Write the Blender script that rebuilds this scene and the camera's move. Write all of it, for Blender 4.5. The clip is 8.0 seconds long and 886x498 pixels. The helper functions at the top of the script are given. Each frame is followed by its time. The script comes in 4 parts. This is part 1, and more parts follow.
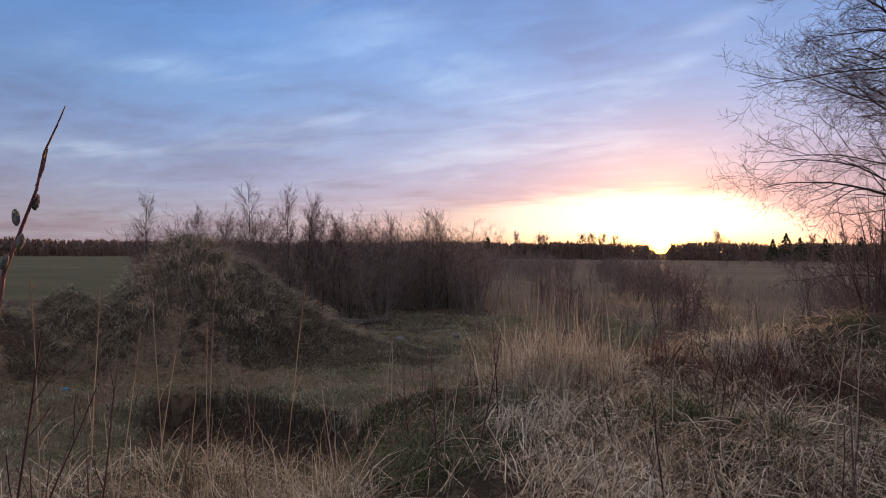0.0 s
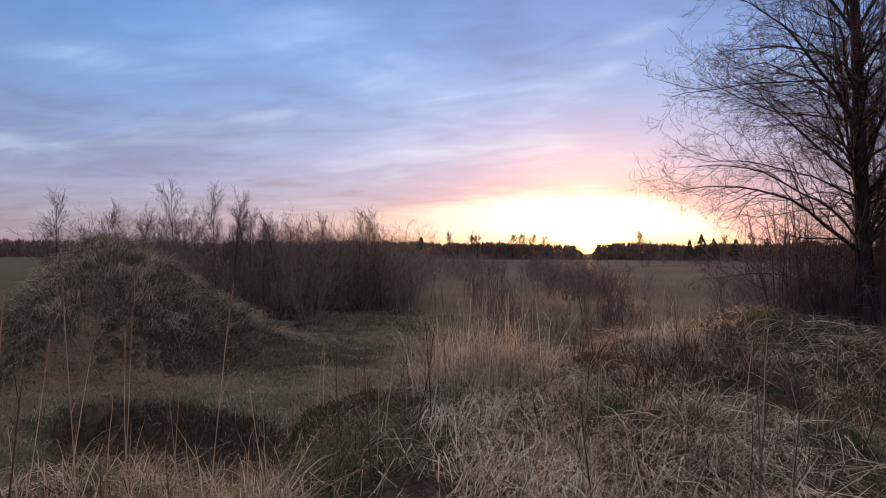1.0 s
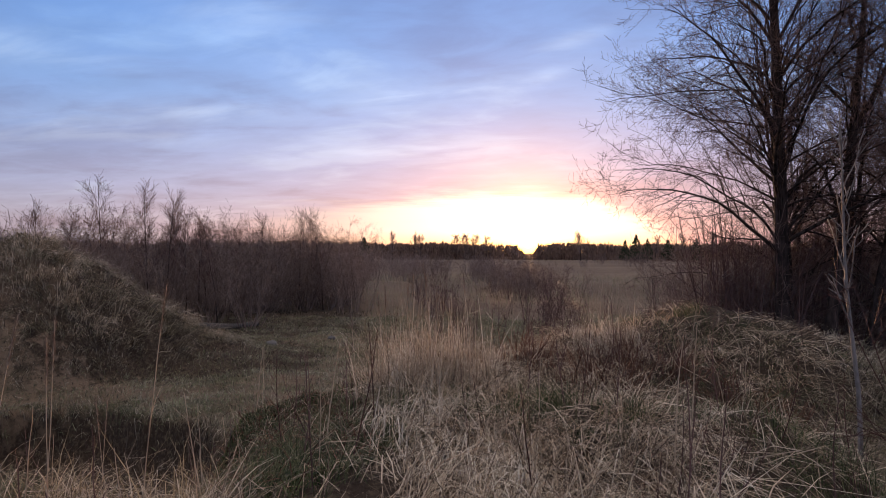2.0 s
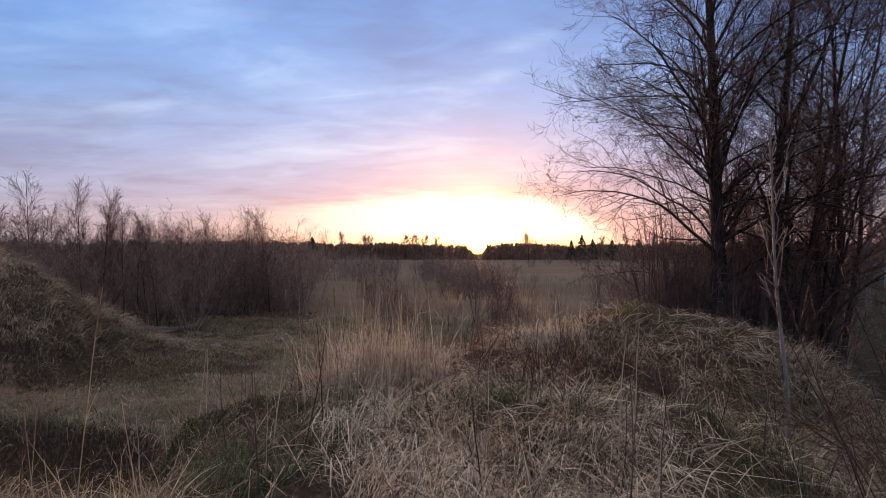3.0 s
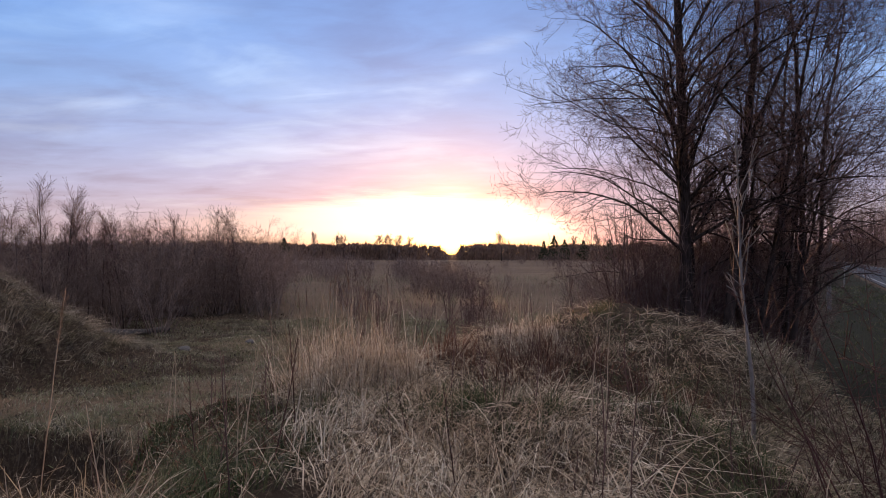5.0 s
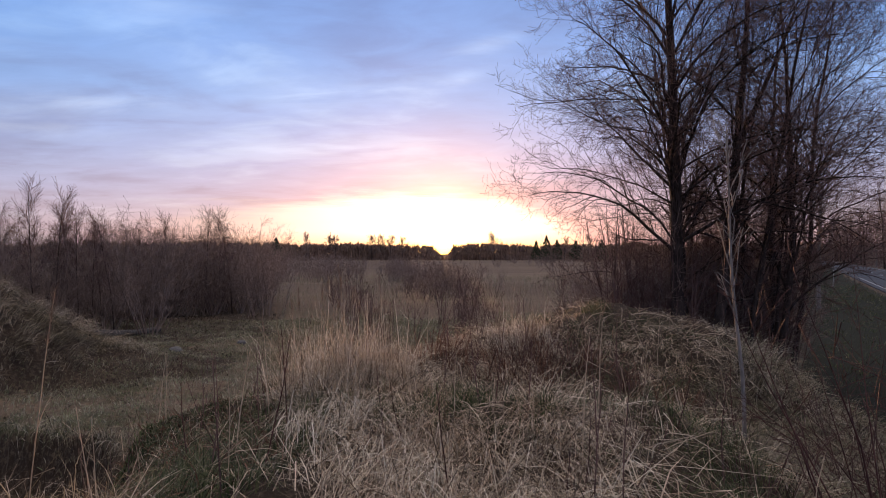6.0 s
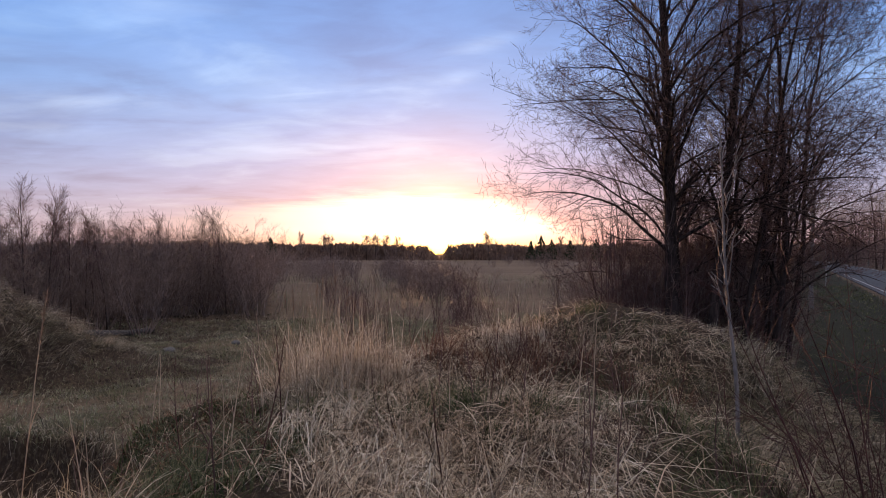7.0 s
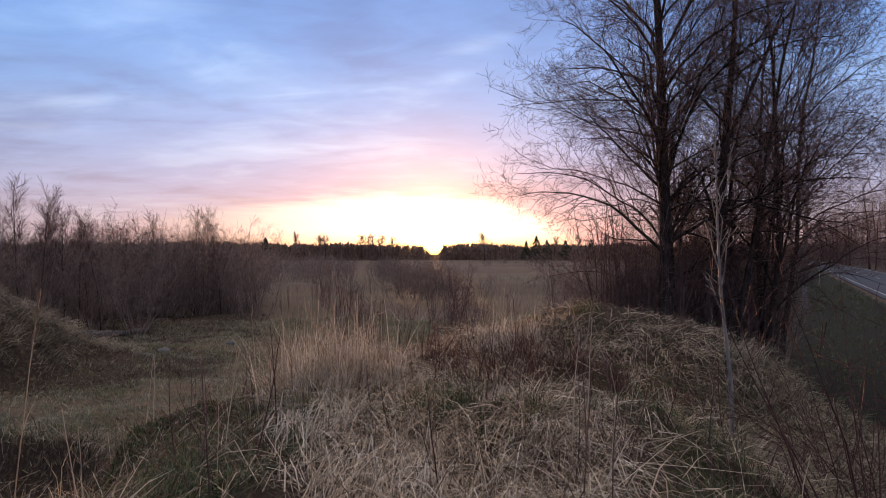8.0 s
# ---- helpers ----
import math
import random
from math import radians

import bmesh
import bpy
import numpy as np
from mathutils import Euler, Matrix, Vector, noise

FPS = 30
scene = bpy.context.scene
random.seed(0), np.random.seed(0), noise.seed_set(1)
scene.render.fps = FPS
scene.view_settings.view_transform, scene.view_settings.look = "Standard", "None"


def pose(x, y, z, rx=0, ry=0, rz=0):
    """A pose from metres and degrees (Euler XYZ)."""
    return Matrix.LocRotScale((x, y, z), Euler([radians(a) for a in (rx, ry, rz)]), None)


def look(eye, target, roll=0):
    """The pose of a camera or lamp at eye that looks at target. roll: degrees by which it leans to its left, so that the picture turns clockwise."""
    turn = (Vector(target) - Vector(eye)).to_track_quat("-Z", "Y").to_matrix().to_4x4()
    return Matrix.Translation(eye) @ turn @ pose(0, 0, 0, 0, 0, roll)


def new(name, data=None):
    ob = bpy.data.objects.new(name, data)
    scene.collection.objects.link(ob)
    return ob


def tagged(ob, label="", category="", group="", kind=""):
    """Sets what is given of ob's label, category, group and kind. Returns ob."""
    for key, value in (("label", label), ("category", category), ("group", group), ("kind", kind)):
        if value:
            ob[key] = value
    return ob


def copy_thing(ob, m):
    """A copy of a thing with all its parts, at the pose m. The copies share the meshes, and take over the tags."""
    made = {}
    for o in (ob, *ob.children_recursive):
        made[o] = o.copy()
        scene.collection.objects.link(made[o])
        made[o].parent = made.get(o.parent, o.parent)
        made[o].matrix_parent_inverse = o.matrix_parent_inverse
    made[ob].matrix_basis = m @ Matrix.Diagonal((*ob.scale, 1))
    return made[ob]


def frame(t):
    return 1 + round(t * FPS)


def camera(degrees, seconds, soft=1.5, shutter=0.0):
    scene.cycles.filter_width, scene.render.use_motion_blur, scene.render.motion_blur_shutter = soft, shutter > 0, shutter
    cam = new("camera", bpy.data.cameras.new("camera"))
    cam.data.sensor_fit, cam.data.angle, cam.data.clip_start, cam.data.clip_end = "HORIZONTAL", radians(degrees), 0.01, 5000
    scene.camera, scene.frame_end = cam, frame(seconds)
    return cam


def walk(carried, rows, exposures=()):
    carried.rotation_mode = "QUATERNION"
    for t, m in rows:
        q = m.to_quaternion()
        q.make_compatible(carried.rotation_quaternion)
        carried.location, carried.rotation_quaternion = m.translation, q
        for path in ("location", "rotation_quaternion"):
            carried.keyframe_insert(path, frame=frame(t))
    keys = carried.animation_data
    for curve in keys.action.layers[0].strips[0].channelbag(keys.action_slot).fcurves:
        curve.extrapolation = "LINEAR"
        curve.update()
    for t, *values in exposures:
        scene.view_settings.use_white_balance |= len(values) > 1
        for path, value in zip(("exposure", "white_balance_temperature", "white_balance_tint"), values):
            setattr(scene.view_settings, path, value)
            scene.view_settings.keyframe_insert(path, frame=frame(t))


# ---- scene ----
# camera on a low roadside ridge, panning right over a spring field at sunrise
cam = camera(75.0, 8.0, soft=1.0)
PATH = [
    (0.0, pose(0, 0, 1.6, 90.33, -0.29, 21.53)),
    (0.5, pose(0, 0, 1.6, 90.35, -0.29, 18.41)),
    (1.0, pose(0, 0, 1.6, 90.38, -0.24, 14.92)),
    (1.5, pose(0, 0, 1.6, 90.40, -0.20, 12.27)),
    (1.7, pose(0, 0, 1.6, 90.41, -0.19, 11.02)),
    (2.8, pose(0, 0, 1.6, 90.44, -0.11, 5.34)),
    (3.0, pose(0, 0, 1.6, 90.45, -0.10, 4.33)),
    (3.5, pose(0, 0, 1.6, 90.45, -0.08, 2.87)),
    (4.0, pose(0, 0, 1.6, 90.47, -0.06, 2.48)),
    (4.5, pose(0, 0, 1.6, 90.48, -0.05, 2.11)),
    (6.0, pose(0, 0, 1.6, 90.49, 0.0, 0.97)),
    (6.5, pose(0, 0, 1.6, 90.49, 0.0, 0.69)),
    (7.0, pose(0, 0, 1.6, 90.49, 0.0, 0.46)),
    (7.5, pose(0, 0, 1.6, 90.50, 0.0, 0.23)),
    (8.0, pose(0, 0, 1.6, 90.50, 0.0, 0.0)),
]
walk(cam, PATH, exposures=[(0.0, -0.12, 6600, 13), (2.0, 0.03, 6700, 16), (8.0, 0.08, 6600, 16)])

# ---- light: sunrise under a broken cloud deck ----
SUN_BEARING = 0.9        # degrees to the left of +y
SUN_HEIGHT = 1.05
SUN = Vector((-math.sin(radians(SUN_BEARING)) * math.cos(radians(SUN_HEIGHT)),
              math.cos(radians(SUN_BEARING)) * math.cos(radians(SUN_HEIGHT)), math.sin(radians(SUN_HEIGHT))))


class Nodes:
    """Short hand for building node trees."""

    def __init__(self, tree):
        self.tree = tree
        tree.nodes.clear()

    def add(self, kind):
        return self.tree.nodes.new(kind)

    def put(self, value, socket):
        if isinstance(value, bpy.types.NodeSocket):
            self.tree.links.new(value, socket)
        elif value is not None:
            socket.default_value = value

    def math(self, op, a, b=None, c=None, clamp=False):
        node = self.add("ShaderNodeMath")
        node.operation, node.use_clamp = op, clamp
        for value, socket in zip((a, b, c), node.inputs):
            self.put(value, socket)
        return node.outputs[0]

    def vec(self, op, a, b=None, out=0):
        node = self.add("ShaderNodeVectorMath")
        node.operation = op
        self.put(a, node.inputs[0])
        self.put(b, node.inputs[1])
        return node.outputs[out]

    def scale(self, v, s):
        node = self.add("ShaderNodeVectorMath")
        node.operation = "SCALE"
        self.put(v, node.inputs[0])
        self.put(s, node.inputs[3])
        return node.outputs[0]

    def xyz(self, x, y, z):
        node = self.add("ShaderNodeCombineXYZ")
        for value, socket in zip((x, y, z), node.inputs):
            self.put(value, socket)
        return node.outputs[0]

    def noise(self, vector, scale, detail=4.0, rough=0.55, distort=0.0, color=False):
        node = self.add("ShaderNodeTexNoise")
        self.put(vector, node.inputs["Vector"])
        self.put(scale, node.inputs["Scale"])
        self.put(detail, node.inputs["Detail"])
        self.put(rough, node.inputs["Roughness"])
        self.put(distort, node.inputs["Distortion"])
        return node.outputs["Color" if color else "Fac"]

    def ramp(self, value, stops, smooth=False):
        node = self.add("ShaderNodeValToRGB")
        ramp = node.color_ramp
        ramp.interpolation = "EASE" if smooth else "LINEAR"
        while len(ramp.elements) < len(stops):
            ramp.elements.new(0.5)
        for element, (place, colour) in zip(ramp.elements, stops):
            element.position = place
            element.color = (*colour, 1) if isinstance(colour, tuple) else (colour, colour, colour, 1)
        self.put(value, node.inputs[0])
        return node.outputs[0]

    def mix(self, fac, a, b, blend="MIX"):
        node = self.add("ShaderNodeMix")
        node.data_type, node.blend_type = "RGBA", blend
        for value, i in ((fac, 0), (a, 6), (b, 7)):
            self.put((*value, 1) if isinstance(value, tuple) and len(value) == 3 else value, node.inputs[i])
        return node.outputs[2]

    def step(self, value, low, high):
        node = self.add("ShaderNodeMapRange")
        node.interpolation_type = "SMOOTHSTEP"
        for v, i in ((value, 0), (low, 1), (high, 2), (0.0, 3), (1.0, 4)):
            self.put(v, node.inputs[i])
        return node.outputs[0]


WISPS = [(-15.0, 15.2, 6.0, 1.3, 0.0), (0.6, 16.8, 3.4, 0.8, 0.32), (-6.0, 16.0, 4.0, 0.9, 0.1), (-40.0, 10.4, 6.5, 1.0, 0.02), (-33.0, 12.6, 7.0, 0.8, 0.05),
         (-29.0, 22.0, 7.0, 2.2, 0.0), (-52.0, 8.6, 7.0, 0.9, 0.05), (-47.0, 16.0, 8.0, 1.2, 0.0), (4.0, 20.0, 4.0, 0.8, 0.25), (-12.0, 10.0, 9.0, 0.7, 0.02)]


def build_world():
    world = bpy.data.worlds.new("dawn_sky")
    scene.world = world
    world.use_nodes = True
    n = Nodes(world.node_tree)
    way = n.add("ShaderNodeTexCoord").outputs["Generated"]
    sep = n.add("ShaderNodeSeparateXYZ")
    n.put(way, sep.inputs[0])
    x, y, z = sep.outputs
    up = n.math("MAXIMUM", z, 0.0)
    # flat cloud deck: direction projected on a level sheet
    deck = n.math("ADD", up, 0.10)
    sheet = n.xyz(n.math("DIVIDE", x, deck), n.math("DIVIDE", y, deck), 0.0)
    drift = n.vec("ADD", n.vec("MULTIPLY", sheet, (0.75, 0.9, 1.0)), (3.7, 1.3, 0.0))
    broad = n.noise(drift, 0.8, 5.0, 0.5, 0.5)
    fine = n.noise(n.vec("MULTIPLY", sheet, (0.9, 1.5, 1.0)), 2.0, 6.0, 0.58, 0.6)
    cover = n.math("ADD", n.math("MULTIPLY", broad, 0.65), n.math("MULTIPLY", fine, 0.35))
    # base colours by height over the horizon
    base = n.ramp(up, [(0.0, (0.50, 0.37, 0.41)), (0.05, (0.49, 0.41, 0.51)), (0.10, (0.42, 0.41, 0.60)), (0.16, (0.35, 0.42, 0.68)),
                       (0.25, (0.26, 0.42, 0.76)), (0.35, (0.19, 0.37, 0.76)), (0.45, (0.16, 0.33, 0.72)), (0.7, (0.75, 0.70, 0.76)), (1.0, (2.5, 1.85, 1.55))])
    wisp = n.noise(n.vec("MULTIPLY", n.vec("ADD", sheet, n.scale(n.xyz(y, x, 0.0), 0.6)), (0.8, 1.5, 1.0)), 3.4, 5.0, 0.6, 0.5)
    base = n.scale(base, n.math("ADD", 0.87, n.math("MULTIPLY", wisp, 0.26)))
    dark = n.mix(n.step(cover, 0.48, 0.62), base, n.vec("MULTIPLY", base, (0.84, 0.78, 0.80)))
    light = n.mix(n.step(cover, 0.48, 0.34), dark, n.vec("ADD", base, (0.10, 0.12, 0.10)))
    # distance from the sun, sideways and in all
    toward = n.vec("DOT_PRODUCT", way, tuple(SUN), out=1)
    angle = n.math("ARCCOSINE", n.math("MINIMUM", toward, 1.0))
    light = n.scale(light, n.math("ADD", n.math("MULTIPLY", n.step(toward, 0.45, 0.95), 0.26), 0.76))
    side = n.math("ADD", x, -SUN.x)
    side2 = n.math("MULTIPLY", side, side)
    right2 = n.math("POWER", n.math("MAXIMUM", side, 0.0), 2.0)
    # the deck turns slate blue away from the sun
    light = n.mix(n.step(toward, 0.95, 0.68), light, n.vec("MULTIPLY", light, (0.80, 0.94, 1.03)))
    # thin bright wisps below the deck: bearing, height, half width, half thickness, slant
    across = n.math("MULTIPLY", n.math("ARCTAN2", x, y), 180 / math.pi)
    height = n.math("MULTIPLY", n.math("ARCSINE", z), 180 / math.pi)
    shred = n.step(n.noise(n.vec("MULTIPLY", sheet, (1.0, 2.6, 1.0)), 1.7, 5.0, 0.55, 0.4), 0.30, 0.72)
    for a0, e0, wide, thick, slant in WISPS:
        a = n.math("SUBTRACT", across, a0)
        e = n.math("SUBTRACT", n.math("SUBTRACT", height, e0), n.math("MULTIPLY", a, slant))
        fall = n.math("ADD", n.math("POWER", n.math("DIVIDE", n.math("ABSOLUTE", a), wide), 2.0), n.math("POWER", n.math("DIVIDE", n.math("ABSOLUTE", e), thick), 2.0))
        amount = n.math("MULTIPLY", n.math("EXPONENT", n.math("MULTIPLY", fall, -1.0)), shred)
        light = n.vec("ADD", light, n.scale(n.xyz(0.15, 0.165, 0.14), amount))
    # pink flush on the underside of the deck
    flush = n.math("EXPONENT", n.math("MULTIPLY", n.math("POWER", n.math("DIVIDE", angle, 0.29), 2.0), -1.0))
    warm = n.mix(n.math("MULTIPLY", n.math("MULTIPLY", flush, 0.62), n.step(z, 0.30, 0.08)), light, n.vec("ADD", n.scale(light, 0.66), (0.34, 0.14, 0.17)))
    # clear strip between the deck and the horizon
    ahead = n.step(y, 0.0, 0.3)
    wave = n.math("MULTIPLY", n.math("ADD", n.noise(n.vec("MULTIPLY", way, (4.0, 4.0, 55.0)), 1.6, 5.0, 0.65), -0.5), 0.06)
    edge = n.math("ADD", n.math("SUBTRACT", n.math("SUBTRACT", 0.103, n.math("MULTIPLY", side2, 0.20)), n.math("MULTIPLY", right2, 1.1)), wave)
    strip = n.step(n.math("SUBTRACT", edge, z), -0.014, 0.024)
    reach = n.math("EXPONENT", n.math("MULTIPLY", n.math("POWER", side2, 1.5), -26.0))
    strip = n.math("MULTIPLY", n.math("MULTIPLY", strip, reach), ahead)
    clear = n.ramp(angle, [(0.0, (1.5, 1.4, 1.1)), (0.12, (1.3, 1.24, 1.08)), (0.25, (1.1, 1.0, 0.90)), (0.42, (0.92, 0.74, 0.52)), (0.6, (0.85, 0.62, 0.30)), (1.0, (0.5, 0.42, 0.45))])
    lift = n.step(z, 0.002, 0.045)
    redden = n.xyz(1.0, n.math("ADD", 0.80, n.math("MULTIPLY", lift, 0.20)), n.math("ADD", 0.42, n.math("MULTIPLY", lift, 0.58)))
    clear = n.vec("MULTIPLY", clear, redden)
    sky = n.mix(strip, warm, clear)
    # aureole and disc
    aureole = n.math("EXPONENT", n.math("DIVIDE", angle, -0.045))
    halo = n.math("EXPONENT", n.math("DIVIDE", angle, -0.14))
    sky = n.vec("ADD", sky, n.vec("MULTIPLY", n.scale(n.xyz(2.2, 1.7, 0.7), aureole), redden))
    sky = n.vec("ADD", sky, n.scale(n.xyz(0.20, 0.11, 0.03), halo))
    rim = n.math("EXPONENT", n.math("DIVIDE", angle, -0.012))
    sky = n.vec("ADD", sky, n.scale(n.xyz(9.0, 4.5, 0.3), rim))
    disc = n.step(angle, 0.0095, 0.007)
    sky = n.vec("ADD", sky, n.scale(n.xyz(40.0, 26.0, 4.0), disc))
    clean = n.add("ShaderNodeTexSky")
    clean.sky_type, clean.sun_disc = "NISHITA", False
    clean.sun_elevation, clean.sun_rotation = radians(SUN_HEIGHT), radians(-SUN_BEARING)
    sky = n.vec("ADD", sky, n.scale(clean.outputs[0], 0.05))
    back = n.add("ShaderNodeBackground")
    n.put(sky, back.inputs[0])
    back.inputs[1].default_value = 1.0
    n.put(back.outputs[0], n.add("ShaderNodeOutputWorld").inputs[0])


build_world()
sun_data = bpy.data.lights.new("sun", "SUN")
sun_data.energy, sun_data.angle, sun_data.color = 4.6, radians(0.6), (1.0, 0.54, 0.25)
sun_lamp = new("sun", sun_data)
sun_lamp.matrix_world = look((0, 0, 60), Vector((0, 0, 60)) - SUN)

# ---- materials ----


def material(name, build, rough=0.9, spec=0.2, through_light=0.0):
    """build(n) gives (colour, height for the bump or None, bump strength)."""
    mat = bpy.data.materials.new(name)
    mat.use_nodes = True
    n = Nodes(mat.node_tree)
    colour, height, strength = build(n)
    shade = n.add("ShaderNodeBsdfPrincipled")
    n.put(colour, shade.inputs["Base Color"])
    shade.inputs["Roughness"].default_value = rough
    shade.inputs["Specular IOR Level"].default_value = spec
    if height is not None:
        bump = n.add("ShaderNodeBump")
        bump.inputs["Strength"].default_value = strength
        bump.inputs["Distance"].default_value = 0.02
        n.put(height, bump.inputs["Height"])
        n.put(bump.outputs[0], shade.inputs["Normal"])
    result = shade.outputs[0]
    if through_light:
        thin = n.add("ShaderNodeBsdfTranslucent")
        n.put(colour, thin.inputs[0])
        blend = n.add("ShaderNodeMixShader")
        blend.inputs[0].default_value = through_light
        n.put(result, blend.inputs[1])
        n.put(thin.outputs[0], blend.inputs[2])
        result = blend.outputs[0]
    n.put(result, n.add("ShaderNodeOutputMaterial").inputs[0])
    return mat


def spot(n):
    return n.add("ShaderNodeNewGeometry").outputs["Position"]


def island(n):
    return n.add("ShaderNodeNewGeometry").outputs["Random Per Island"]


def blade_look(stops, patch):
    def build(n):
        shade = n.ramp(island(n), stops)
        stain = n.noise(spot(n), 1.1, 3.0)
        return n.mix(n.step(stain, 0.45, 0.65), shade, n.vec("MULTIPLY", shade, patch)), None, 0
    return build


def bark_look(a, b, scale, stretch=0.25):
    def build(n):
        p = n.vec("MULTIPLY", spot(n), (1.0, 1.0, stretch))
        grain = n.noise(p, scale, 5.0, 0.65)
        return n.mix(n.step(grain, 0.35, 0.65), a, b), grain, 0.8
    return build


def birch_look(n):
    p = spot(n)
    bands = n.noise(n.vec("MULTIPLY", p, (6.0, 6.0, 30.0)), 1.5, 4.0, 0.6)
    stain = n.noise(p, 7.0, 3.0)
    pale = n.mix(stain, (0.26, 0.24, 0.225), (0.46, 0.43, 0.41))
    return n.mix(n.step(bands, 0.56, 0.64), pale, (0.06, 0.05, 0.045)), bands, 0.4


def ground_look(n):
    p = spot(n)
    layer = n.add("ShaderNodeVertexColor")
    layer.layer_name = "cover"
    kinds = layer.outputs[0]
    sep = n.add("ShaderNodeSeparateColor")
    n.put(kinds, sep.inputs[0])
    soil_shade_part, green_part, verge_shade_part = sep.outputs
    fine = n.noise(p, 45.0, 7.0, 0.75)
    clod = n.noise(p, 13.0, 5.0, 0.7)
    mid = n.noise(p, 4.5, 6.0, 0.65)
    acre = n.noise(n.vec("MULTIPLY", p, (0.012, 0.11, 1.0)), 0.6, 4.0, 0.6)
    wide = n.noise(p, 0.12, 5.0, 0.6)
    streak = n.noise(n.vec("MULTIPLY", p, (0.2, 2.0, 1.0)), 0.3, 6.0, 0.65)
    straw = n.mix(fine, (0.08, 0.06, 0.04), (0.30, 0.22, 0.145))
    straw = n.mix(n.step(mid, 0.40, 0.68), straw, (0.11, 0.09, 0.055))
    straw = n.mix(n.math("MULTIPLY", n.step(streak, 0.38, 0.62), 0.7), straw, (0.23, 0.16, 0.112))
    straw = n.mix(n.math("MULTIPLY", n.step(wide, 0.45, 0.65), 0.5), straw, (0.17, 0.12, 0.085))
    straw = n.mix(n.math("MULTIPLY", n.step(clod, 0.5, 0.65), 0.8), straw, (0.05, 0.042, 0.026))
    straw = n.mix(n.math("MULTIPLY", n.step(acre, 0.42, 0.58), 0.65), straw, (0.11, 0.076, 0.053))
    green = n.mix(fine, (0.035, 0.038, 0.02), (0.125, 0.115, 0.065))
    green = n.mix(n.math("MULTIPLY", n.step(wide, 0.42, 0.58), 0.7), green, (0.12, 0.105, 0.06))
    green = n.mix(n.math("MULTIPLY", n.step(acre, 0.40, 0.60), 0.6), green, (0.055, 0.060, 0.030))
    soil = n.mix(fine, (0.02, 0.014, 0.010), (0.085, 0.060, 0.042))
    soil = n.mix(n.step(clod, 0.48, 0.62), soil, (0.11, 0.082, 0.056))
    green = n.mix(n.math("MULTIPLY", n.step(clod, 0.48, 0.62), 0.75), green, (0.15, 0.125, 0.075))
    # verge turf, its colour darkened to stand for shade from the trees
    dimmed = n.mix(fine, (0.011, 0.013, 0.008), (0.042, 0.040, 0.024))
    rough_edge = n.math("MULTIPLY", n.math("ADD", mid, -0.5), 1.6)
    mixed = n.mix(n.step(n.math("ADD", green_part, rough_edge), 0.3, 0.7), straw, green)
    # bare soil, and the painted shade beneath the ridge straw
    mixed = n.mix(n.step(n.math("ADD", soil_shade_part, rough_edge), 0.35, 0.65), mixed, soil)
    mixed = n.mix(n.step(n.math("ADD", verge_shade_part, n.math("MULTIPLY", rough_edge, 0.5)), 0.3, 0.7), mixed, dimmed)
    return mixed, n.math("ADD", fine, n.math("MULTIPLY", n.math("ADD", mid, clod), 2.0)), 1.0


def asphalt_look(n):
    p = spot(n)
    grit = n.noise(p, 60.0, 4.0, 0.7)
    worn = n.noise(n.vec("MULTIPLY", p, (0.4, 0.4, 0.4)), 0.8, 4.0)
    return n.mix(worn, n.mix(grit, (0.022, 0.024, 0.029), (0.045, 0.048, 0.056)), (0.055, 0.058, 0.068)), grit, 0.4


def plain_look(a, b, scale, bump=0.4):
    def build(n):
        grain = n.noise(spot(n), scale, 5.0, 0.6)
        return n.mix(grain, a, b), grain, bump
    return build


STRAW = material("dry_straw", blade_look([(0.0, (0.05, 0.036, 0.026)), (0.28, (0.22, 0.165, 0.118)), (0.55, (0.52, 0.41, 0.295)), (0.88, (0.82, 0.70, 0.535)), (1.0, (0.46, 0.31, 0.20))], (0.8, 0.74, 0.7)), 0.75, 0.25, 0.25)
BLEACHED = material("bleached_straw", blade_look([(0.0, (0.10, 0.074, 0.052)), (0.35, (0.44, 0.35, 0.255)), (0.7, (0.76, 0.65, 0.50)), (1.0, (0.86, 0.77, 0.63))], (0.8, 0.76, 0.72)), 0.7, 0.3, 0.25)
RUSSET = material("russet_weeds", blade_look([(0.0, (0.06, 0.03, 0.022)), (0.6, (0.15, 0.075, 0.05)), (1.0, (0.26, 0.15, 0.10))], (0.8, 0.75, 0.7)), 0.85, 0.1, 0.2)
AMBER = material("amber_straw", blade_look([(0.0, (0.07, 0.05, 0.03)), (0.5, (0.34, 0.255, 0.14)), (1.0, (0.52, 0.42, 0.27))], (0.8, 0.7, 0.6)), 0.75, 0.25, 0.25)
GREEN = material("fresh_grass", blade_look([(0.0, (0.03, 0.038, 0.016)), (0.5, (0.07, 0.085, 0.035)), (0.85, (0.14, 0.145, 0.07)), (1.0, (0.32, 0.28, 0.18))], (0.8, 0.9, 0.7)), 0.7, 0.3, 0.3)
# darker copy of the dry straw, with shade put into its colours
DIM_STRAW = material("dim_straw", blade_look([(0.0, (0.055, 0.043, 0.032)), (0.4, (0.25, 0.20, 0.145)), (0.55, (0.16, 0.155, 0.09)), (0.8, (0.42, 0.35, 0.265)), (1.0, (0.58, 0.50, 0.39))], (0.75, 0.74, 0.66)), 0.8, 0.2, 0.2)
